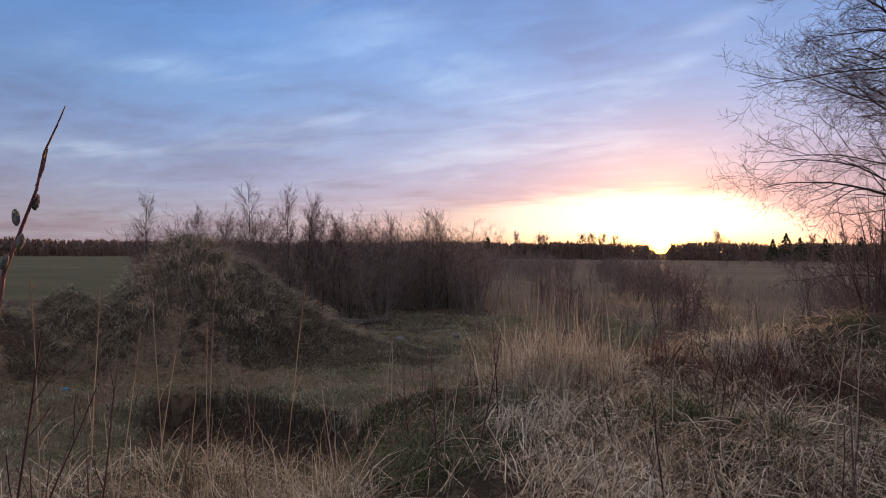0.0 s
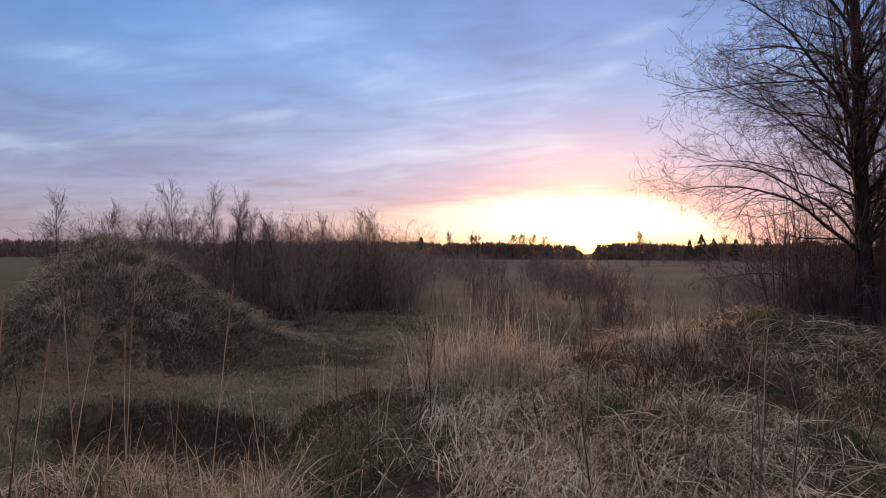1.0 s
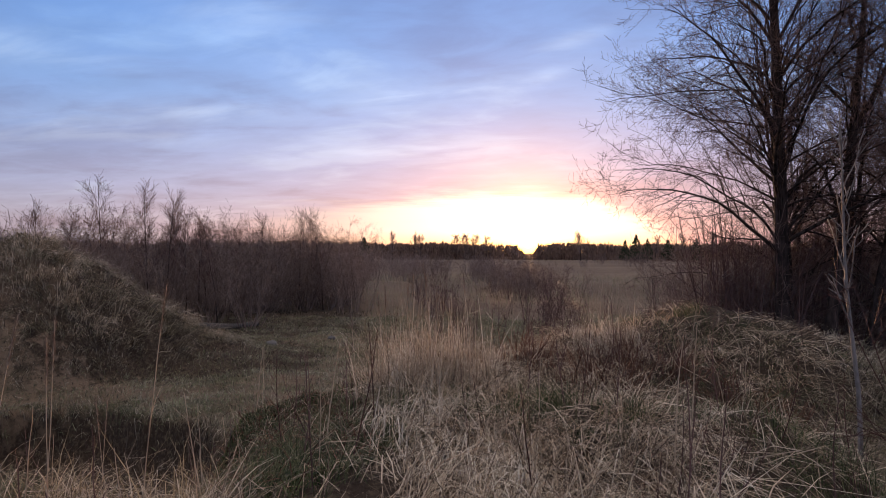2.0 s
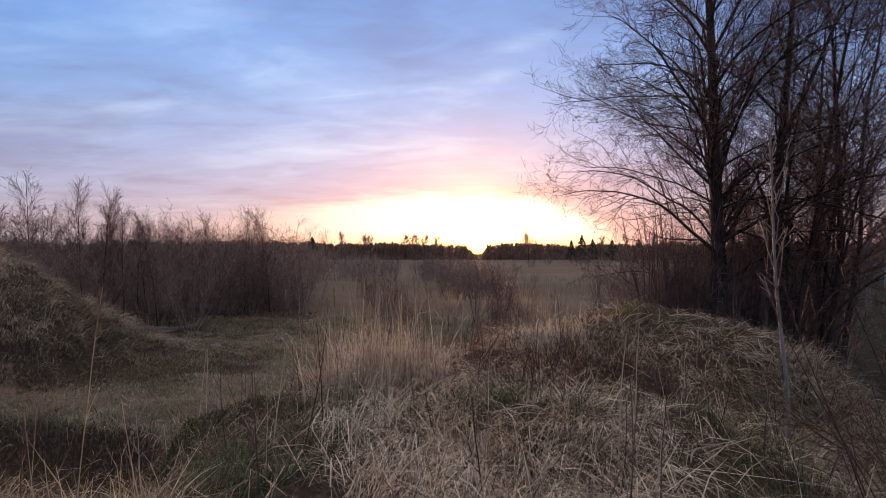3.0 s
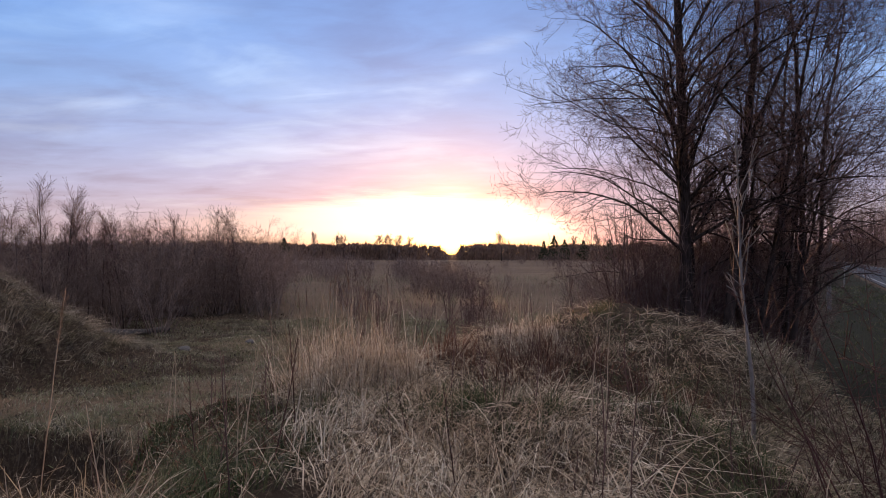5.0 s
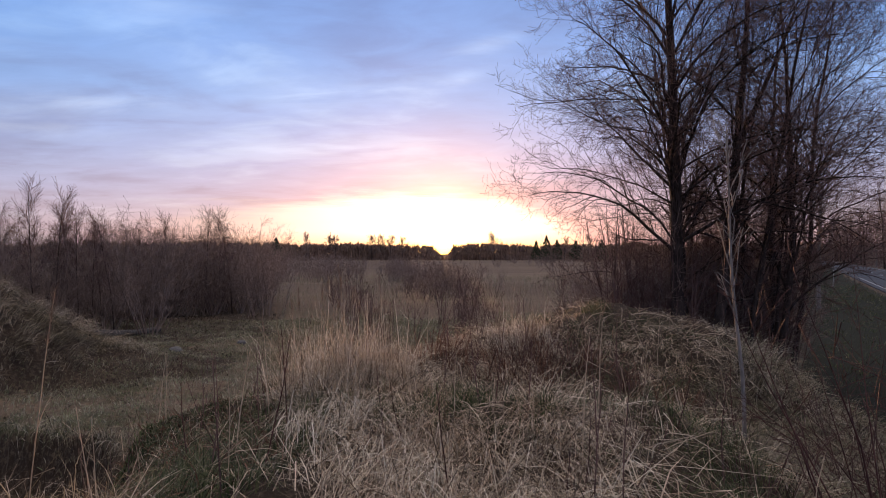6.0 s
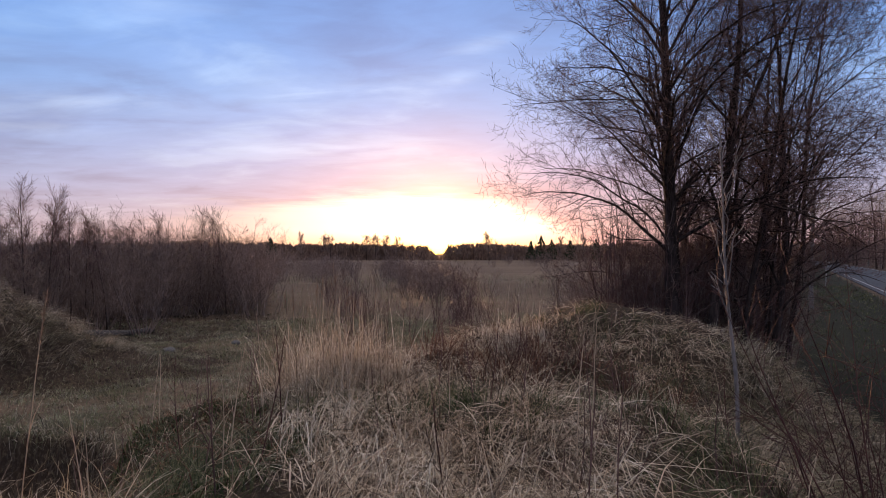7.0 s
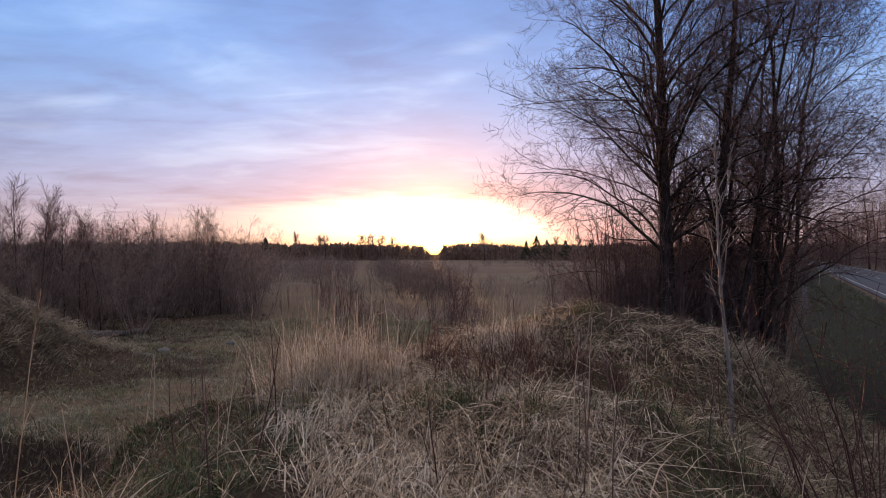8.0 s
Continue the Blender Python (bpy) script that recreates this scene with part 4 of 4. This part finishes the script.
    amber.append(tufts(rng, x, y, 15, rng.uniform(0, 2 * np.pi, len(x)), 0.10, rng.uniform(0.45, 0.8, len(x)), (35, 92), (-75, 40), 0.0065))
    x, y = scatter(rng, 260, 2.2, 5.4, -66, -29)
    keep = hollow(x, y) > 0.95
    x, y = x[keep], y[keep]
    straw.append(tufts(rng, x, y, 15, rng.uniform(0, 2 * np.pi, len(x)), 0.12, rng.uniform(0.4, 0.8, len(x)), (10, 85), (-85, 20), 0.0075, 5))
    # fresh green between the straw
    x, y = scatter(rng, 1300, 2.0, 10.0, -60, 45)
    keep = fractal(x, y, 0.55, 91) > 0.2
    x, y = x[keep], y[keep]
    green.append(tufts(rng, x, y, 22, rng.uniform(0, 2 * np.pi, len(x)), 0.14, np.full(len(x), 0.26), (45, 90), (-30, 50), 0.006))
    # low broad-leaved herbs in the dips
    x, y = scatter(rng, 5200, 2.6, 8.6, -42, -8)
    keep = hollow(x, y) < 1.05
    x, y = x[keep], y[keep]
    green.append(tufts(rng, x, y, 7, rng.uniform(0, 2 * np.pi, len(x)), 0.10, rng.uniform(0.06, 0.17, len(x)), (5, 60), (-60, 30), 0.013, 4))
    dimmed.append(tufts(rng, x[::6], y[::6], 6, rng.uniform(0, 2 * np.pi, len(x[::6])), 0.14, rng.uniform(0.15, 0.4, len(x[::6])), (5, 60), (-70, 10), 0.006, 4))
    m = len(x)
    russet.append(blades(rng, x, y, rng.uniform(0.08, 0.4, m), rng.uniform(0, 6.3, m), np.radians(rng.uniform(0, 60, m)), np.radians(rng.uniform(-50, 20, m)), rng.uniform(0.006, 0.014, m), 3))
    x, y = scatter(rng, 500, 3.0, 8.0, -40, -14)
    x, y = x[hollow(x, y) < 1.1], y[hollow(x, y) < 1.1]
    m = len(x)
    straw.append(blades(rng, x, y, rng.uniform(0.3, 0.9, m), rng.normal(0.6, 1.2, m), np.radians(rng.uniform(5, 60, m)), np.radians(rng.uniform(-60, 10, m)), rng.uniform(0.004, 0.007, m), 5))
    # tall dead weeds over the open field
    x, y = scatter(rng, 1500, 16, 75, -17, 19)
    keep = ridge_gap(x, y) > 2
    turf.append(tufts(rng, x[keep], y[keep], 5, rng.uniform(0, 6, keep.sum()), 0.4, rng.uniform(0.4, 1.2, keep.sum()), (65, 96), (40, 92), 0.012, 3))
    for cx, cy, count in ((-2.0, 4.1, 14), (-1.7, 3.4, 10), (0.35, 5.0, 16), (2.3, 4.0, 12), (-2.3, 3.6, 18), (-0.3, 5.3, 26), (2.0, 4.7, 8), (2.9, 5.2, 8), (2.2, 6.6, 8)):
        a, d = rng.uniform(0, 2 * np.pi, count), 0.55 * np.sqrt(rng.random(count))
        green.append(tufts(rng, cx + np.cos(a) * d, cy + np.sin(a) * d, 24, a, 0.12, np.full(count, 0.32), (45, 90), (-40, 60), 0.006))
    # short turf in the clearing, on the mounds and by the road
    x, y = scatter(rng, 13000, 5.0, 27.0, -68, 6)
    flow = slope_flow(x, y) + fractal(x, y, 0.6, 75) * 2
    keep = (land(x, y) > -1.75) & (ridge_gap(x, y) > 1.0)
    x, y, flow = x[keep], y[keep], flow[keep]
    hump = land(x, y) > -1.1
    turf.append(tufts(rng, x[~hump], y[~hump], 9, flow[~hump], 0.25, np.full((~hump).sum(), 0.17), (15, 80), (-60, 20), 0.013, 3))
    keep = hump & (fractal(x, y, 0.7, 78) > -0.3)
    dimmed.append(tufts(rng, x[keep], y[keep], 16, flow[keep], 0.14, np.full(keep.sum(), 0.45), (5, 60), (-85, -25), 0.010, 4, 0.5))
    # long pale tufts that hang over the mounds and the gully's rim
    x, y = scatter(rng, 900, 14.0, 22.0, -62, -28)
    keep = (land(x, y) > -0.9) & (fractal(x, y, 0.5, 79) > 0.06)
    x, y = x[keep], y[keep]
    straw.append(tufts(rng, x, y, 26, slope_flow(x, y), 0.12, np.full(len(x), 0.65), (15, 75), (-85, -30), 0.010, 4, 0.35))
    a = np.radians(rng.uniform(27, 56, 60))
    rim = 12.5 + fractal(np.degrees(a) * 0.15, a * 0, 1.0, 21) * 2.2 - smooth01(np.degrees(a), 40, 26) * 2.6 + rng.uniform(0.0, 0.5, 60)
    dimmed.append(tufts(rng, -np.sin(a) * rim, np.cos(a) * rim, 22, np.arctan2(-np.cos(a), np.sin(a)), 0.16, rng.uniform(0.25, 0.6, 60), (10, 70), (-88, -30), 0.009, 4, 0.5))
    x, y = scatter(rng, 9000, 6.0, 70.0, 24, 40)
    keep = (across_road(x, y) > 0.6) & (across_road(x, y) < 4.6) & (rng.random(len(x)) < 0.14)
    x, y = x[keep], y[keep]
    green.append(tufts(rng, x, y, 9, rng.uniform(0, 6, len(x)), 0.25, 0.16 + 0.004 * np.hypot(x, y), (20, 85), (-60, 30), 0.018, 3))
    # low green shoots in the furrows of the road-side slope
    x, y = scatter(rng, 1500, 2.6, 9.5, 8, 44)
    keep = (x > 0.9) & (ridge_gap(x, y) > -0.7) & (across_road(x, y) < 1.6) & (fractal(x, y, 0.8, 98) > -0.05)
    x, y = x[keep], y[keep]
    green.append(tufts(rng, x, y, 9, slope_flow(x, y), 0.16, rng.uniform(0.10, 0.24, len(x)), (5, 55), (-60, 10), 0.006, 4, 0.6))
    # dead leaves and bits of stem on bare soil
    x, y = scatter(rng, 26000, 5.0, 30.0, -66, 4)
    soil, _, _ = ground_kinds(x, y)
    keep = (rng.random(len(x)) < 0.12 + 0.9 * soil) & (ridge_gap(x, y) > 0.5)
    x, y = x[keep], y[keep]
    m = len(x)
    size = 0.05 + 0.0035 * np.hypot(x, y)
    litter = [blades(rng, x, y, size * rng.uniform(0.5, 1.5, m), rng.uniform(0, 6.3, m), np.radians(rng.uniform(0, 60, m)), np.radians(rng.uniform(-50, 20, m)), size * rng.uniform(0.12, 0.35, m), 3)]
    grass_thing("ground_litter", litter, LITTER, "dead leaves and broken stems on bare soil")
    grass_thing("dry_grass", straw, STRAW, "matted pale dry straw grass on the ridge")
    grass_thing("bleached_grass", pale, BLEACHED, "long bleached straw draped over the ridge")
    grass_thing("russet_weeds", russet, RUSSET, "patches of dead russet weeds in the straw")
    grass_thing("amber_grass", amber, AMBER, "amber dry grass clumps on the ridge edge")
    grass_thing("green_grass", green, GREEN, "fresh green grass between dry straw")
    grass_thing("damp_grass", dimmed, DIM_STRAW, "dull straw grass in colours dimmed for shade")
    grass_thing("turf", turf, TURF, "short winter turf on clearing and mounds")


build_grass()

# ---- single plants ----


def reed(seed, height, bend, label="tall dry reed grass stalk with a narrow plume"):
    """A stalk with a narrow drooping seed plume."""
    rng = np.random.default_rng(seed)
    plant = thing("reed_stalk", (0, 0, 0), label, "reed", "dry reed stalks")
    line = grow(rng, np.array([[0.0, 0, -0.03]]), np.array([[bend, bend * 0.3, 1.0]]), height, 12, -0.012 if bend else 0.0, 0.012)
    r = np.linspace(0.0042, 0.0022, 12)[None]
    part("stalk", tubes(line, r, 5), STRAW, plant)
    shoots, shoots_r = sprout(rng, line, r, 60, 0.80, 0.99, 0.075, 11, 4, -0.08, 0.10, 0.5, 0.0012, 0.3)
    part("plume", tubes(shoots, shoots_r, 3), PLUME, plant, "reddish-brown seed plume")
    leaf = grow(rng, line[0, [3, 5]], rng.normal(0, 0.6, (2, 3)) + UP, np.array([0.45, 0.35]), 6, -0.35, 0.03)
    across = unit(np.cross(leaf[:, 1] - leaf[:, 0], UP + 0.1))[:, None]
    for k in range(2):
        part("leaf", strips(leaf[k:k + 1], np.linspace(0.009, 0.001, 6)[None], across[k:k + 1]), STRAW, plant, "", False)
    return plant


def weed(seed, height, label, mat, side=7):
    """A stiff dead weed stalk with short side twigs."""
    rng = np.random.default_rng(seed)
    plant = thing("weed_stalk", (0, 0, 0), label, "weed", "dead weed stalks")
    line = grow(rng, np.array([[0.0, 0, -0.03]]), np.array([[rng.normal(0, 0.15), rng.normal(0, 0.1), 1.0]]), height, 9, 0.02, 0.04)
    r = np.linspace(0.0055, 0.002, 9)[None]
    part("stalk", tubes(line, r, 5), mat, plant)
    shoots, shoots_r = sprout(rng, line, r, side, 0.3, 0.97, height * 0.28, 34, 5, 0.06, 0.08, 0.6, 0.0012, 0.6)
    for k in range(side):
        part("twig", tubes(shoots[k:k + 1], shoots_r[k:k + 1], 3), mat, plant)
    return plant


def build_stalks():
    rng = np.random.default_rng(99)
    # degrees left, distance, height
    reeds = [reed(400 + k, 1.8, b) for k, b in enumerate((0.02, 0.12, -0.10))]
    for i, (deg, far, size) in enumerate([(56.2, 4.3, 1.05), (53.2, 4.4, 1.0), (51.6, 4.1, 0.86), (47.2, 4.6, 1.12), (48.6, 4.2, 0.92), (44.0, 4.2, 0.92),
                                          (43.4, 3.8, 0.84), (36.9, 4.6, 1.06), (50.2, 3.9, 0.75), (40.0, 4.0, 0.62), (54.6, 3.7, 0.7), (38.6, 3.9, 0.6)]):
        x, y = bearing(deg, far)
        m = pose(x, y, float(land(x, y)) - 0.03, 0, 0, i * 97)
        if i < 3:
            put(reeds[i], x, y, i * 97, size, 0.03)
        else:
            copy_thing(reeds[i % 3], m).scale = (size, size, size)
    stalk = reed(470, 1.35, 0.05, "straight pale dry grass stalk over the tall clump")
    for i in range(11):
        x, y = rng.uniform(-2.0, -0.7), rng.uniform(5.4, 6.8)
        size = rng.uniform(0.75, 1.1)
        if i:
            copy_thing(stalk, pose(x, y, float(land(x, y)) - 0.03, 0, 0, i * 131)).scale = (size, size, size)
        else:
            put(stalk, x, y, 0, size, 0.03)
    weeds = [weed(430 + k, 0.85, "thin dead dark weed stalk among the dry grass", TWIG) for k in range(3)]
    weeds += [weed(440 + k, 0.9, "thin dry straw-coloured weed stalk among the grass", STRAW, 4) for k in range(2)]
    weeds += [weed(450, 0.9, "thin red-brown dead weed stalk among the grass", RED_TWIG)]
    for i in range(170):
        deg, far = rng.uniform(-36, 56), rng.uniform(3.0, 10.5)
        x, y = bearing(deg, far)
        size = rng.uniform(0.5, 1.15)
        if i < 6:
            put(weeds[i], x, y, i * 60, size, 0.02)
        elif ridge_gap(x, y) < 1.4:
            copy_thing(weeds[i % 6], pose(x, y, float(land(x, y)) - 0.02, 0, 0, rng.uniform(0, 360))).scale = (size, size, size)


build_stalks()


def catkin(parent, place, tilt):
    """A small furry willow catkin."""
    bm = bmesh.new()
    bmesh.ops.create_uvsphere(bm, u_segments=14, v_segments=10, radius=1.0)
    rng = random.Random(int(place[2] * 1000))
    for v in bm.verts:
        v.co *= 1 + rng.uniform(-0.10, 0.10)
        v.co = Vector((v.co.x * 0.0052, v.co.y * 0.0052, v.co.z * 0.0125))
    bmesh.ops.transform(bm, matrix=Matrix.Translation(place) @ Matrix.Rotation(radians(tilt), 4, "Y"), verts=bm.verts)
    me = bpy.data.meshes.new("catkin")
    bm.to_mesh(me)
    bm.free()
    me.materials.append(CATKIN)
    for f in me.polygons:
        f.use_smooth = True
    ob = new("catkin", me)
    ob.parent = parent
    tagged(ob, "furry grey willow catkin")


def build_willow_shoot():
    shoot = thing("willow_shoot", (0, 0, 0), "red-brown willow shoot with furry grey catkins", "willow")
    ground = float(land(*bearing(63, 1.15)))

    def at(deg, far, z):
        return (*bearing(deg, far), z)
    keys = np.array([at(63, 1.15, ground - 0.05), at(61.5, 1.12, 0.7), at(60.3, 1.09, 1.3), at(58.9, 1.07, 1.565), at(57.6, 1.06, 1.63), at(56.8, 1.05, 1.69),
                     at(56.1, 1.05, 1.747), at(55.5, 1.04, 1.785), at(54.8, 1.04, 1.818)])
    r = np.array([0.0050, 0.0044, 0.0038, 0.0031, 0.0026, 0.0021, 0.0017, 0.0013, 0.0009])
    keys[3:] += np.array([[0.004, 0, 0], [-0.004, 0, 0], [0.003, 0, 0], [-0.004, 0, 0], [0.003, 0, 0], [0, 0, 0]])
    part("stem", tubes(keys[None], r[None], 8), WILLOW, shoot, "smooth red-brown stem")
    side = np.array([at(56.75, 1.05, 1.695), at(56.3, 1.05, 1.72), at(56.0, 1.045, 1.752)])
    part("side_twig", tubes(side[None], np.array([[0.0019, 0.0017, 0.0012]]), 6), WILLOW, shoot)
    for deg, z, tilt in ((56.75, 1.672, 12), (58.05, 1.648, -8), (57.75, 1.612, 20), (58.75, 1.583, 25)):
        catkin(shoot, (*bearing(deg, 1.058), z), tilt)


build_willow_shoot()


def build_red_shoots():
    """Bare shoots close to the camera's left."""
    rng = np.random.default_rng(61)
    for deg, far, tall, lean in ((60.5, 1.85, 1.42, 0.17), (53.5, 2.0, 1.2, 0.06), (63.0, 2.1, 1.35, 0.22), (57.0, 2.3, 0.95, 0.10)):
        x, y = bearing(deg, far)
        shoot = thing("willow_shoot", (x, y, float(land(x, y))), "thin bare red-brown willow shoot in the grass", "willow", "bare willow shoots")
        way = np.array([[lean * 0.6, lean * 0.8, 1.0]])
        line = grow(rng, np.array([[0.0, 0, -0.04]]), way, tall, 11, 0.0, 0.035)
        r = np.linspace(0.0055, 0.0016, 11)[None]
        part("stem", tubes(line, r, 7), RED_TWIG, shoot)
        side, side_r = sprout(rng, line, r, 5, 0.45, 0.95, 0.22, 24, 5, 0.05, 0.05, 0.6, 0.0012, 0.5)
        for k in range(5):
            part("twig", tubes(side[k:k + 1], side_r[k:k + 1], 5), RED_TWIG, shoot)


build_red_shoots()


def build_red_shrubs():
    near = shrub(501, "willow_shrub", 13, 1.75, "dark red leafless willow shrub on the grassy slope", "shrub", "red willow shrubs", RED_TWIG, 0.42, 6, 3, 0.0018, 0.7, 0.8)
    put(near, 2.95, 3.8, 20, 1.35)
    for x, y, turn, size in ((3.5, 4.4, 120, 1.2), (4.2, 5.6, 200, 0.85), (4.8, 6.6, 330, 0.7), (1.25, 4.2, 70, 0.32), (2.1, 3.9, 160, 0.42), (0.75, 3.6, 250, 0.25), (1.0, 6.5, 10, 0.42), (1.45, 6.9, 95, 0.45), (0.7, 7.1, 190, 0.38), (1.9, 6.2, 280, 0.40), (1.15, 7.4, 330, 0.42)):
        copy_thing(near, pose(x, y, float(land(x, y)) - 0.03, 0, 0, turn)).scale = (size, size, size)


build_red_shrubs()


def build_roadside():
    sapling = young_birch(801, 3.3, "pale young birch sapling on the slope of the ridge", "", PALE, 13, 3, 0.24, PALE, 0.40, 20)
    put(sapling, 2.72, 5.45, 60)
    post = young_birch(802, 9.0, "slender white-barked birch on the road verge", "", BIRCH)
    put(post, *on_road(2.6, 68.8, 0)[:2], 0)
    kinds = []
    for k in range(3):
        rng = np.random.default_rng(820 + k)
        tree = thing("roadside_tree", (0, 0, 0), "tall leafless tree in the woods along the road", "tree", "trees along the road")
        line, r = stem(rng, 12.5, 0.13, (rng.normal(0, 0.03), rng.normal(0, 0.03)), 12, 0.03)
        part("trunk", tubes(line, r, 7), PALE if k == 1 else BARK, tree)
        levels = bare_crown(rng, line, r, [
            dict(each=28, low=0.12, high=0.98, length=3.2, spread=46, n=7, bend_up=0.05, wobble=0.09, thick=0.45, tip=0.008, shrink=0.55),
            dict(each=9, low=0.12, high=1.0, length=1.1, spread=40, n=3, bend_up=0.0, wobble=0.12, thick=0.6, tip=0.008, shrink=0.3)])
        part("crown", joined([tubes(*levels[0], 4), tubes(*levels[1], 3)]), BRUSH, tree, "fine brown leafless twigs")
        kinds.append(tree)
    rng = np.random.default_rng(830)
    for i in range(106):
        if i < 80:
            u, v = 15.0 + 18 * rng.random() ** 1.5, 60 + 260 * rng.random() ** 0.7
        else:
            u, v = rng.uniform(-9, 1.2), rng.uniform(26, 190)
            u = u - 3.0 * (v > 60)
        x, y, _ = on_road(u - 0.00012 * max(v - 90, 0) ** 2, v, 0)
        size = rng.uniform(1.2, 1.65) if i < 80 else rng.uniform(0.65, 1.1)
        if i < 3:
            put(kinds[i], x, y, i * 50, size)
        else:
            copy_thing(kinds[i % 3], pose(x, y, float(land(x, y)) - 0.05, 0, 0, rng.uniform(0, 360))).scale = (size, size, size)


build_roadside()


def lump(name, place, size, mat, label, category, seed, turn=0.0):
    """A weathered, uneven stone or clod."""
    bm = bmesh.new()
    bmesh.ops.create_icosphere(bm, subdivisions=3, radius=1.0)
    for v in bm.verts:
        v.co *= 1 + 0.28 * noise.noise(v.co * 1.3 + Vector((seed, 0, 0))) + 0.08 * noise.noise(v.co * 4 + Vector((0, seed, 0)))
        v.co = Vector((v.co.x * size[0], v.co.y * size[1], v.co.z * size[2]))
    me = bpy.data.meshes.new(name)
    bm.to_mesh(me)
    bm.free()
    me.materials.append(mat)
    for f in me.polygons:
        f.use_smooth = True
    ob = tagged(new(name, me), label, category)
    ob.matrix_basis = pose(place[0], place[1], float(land(*place)) + size[2] * 0.35, 0, 0, turn)


def build_litter():
    lump("stone", bearing(25.8, 20.2), (0.22, 0.18, 0.12), STONE, "weathered grey field stone on the clearing", "stone", 3)
    lump("stone", bearing(20.2, 20.8), (0.15, 0.12, 0.08), STONE, "small grey field stone on the clearing", "stone", 8)
    lump("stone", bearing(29.2, 4.25), (0.10, 0.08, 0.06), STONE, "small pale stone in the grass", "stone", 5)
    lump("plastic_scrap", bearing(54.6, 14.9), (0.075, 0.06, 0.045), BLUE, "crumpled scrap of blue plastic in the grass", "litter", 6)
    lump("soil_clod", bearing(32.6, 22.8), (0.34, 0.26, 0.24), SOIL, "dark clod of bare soil before the thicket", "clod", 12)
    log = thing("fallen_log", (0, 0, 0), "grey fallen log lying before the thicket", "log")
    a, b = bearing(34.0, 24.6), bearing(27.0, 25.0)
    s = np.linspace(0, 1, 9)[:, None]
    line = np.concatenate([np.array(a) * (1 - s) + np.array(b) * s, s * 0], 1)
    line[:, 2] = land(line[:, 0], line[:, 1]) + 0.1
    part("trunk", tubes(line[None], np.linspace(0.15, 0.10, 9)[None], 9), DEADWOOD, log)
    rng = np.random.default_rng(3)
    stubs, stubs_r = sprout(rng, line[None], np.linspace(0.15, 0.1, 9)[None], 7, 0.1, 0.95, 0.4, 60, 4, 0.02, 0.1, 0.3, 0.01, 0.2, 0.6)
    for k in range(7):
        part("branch_stub", tubes(stubs[k:k + 1], stubs_r[k:k + 1], 5), DEADWOOD, log)


build_litter()
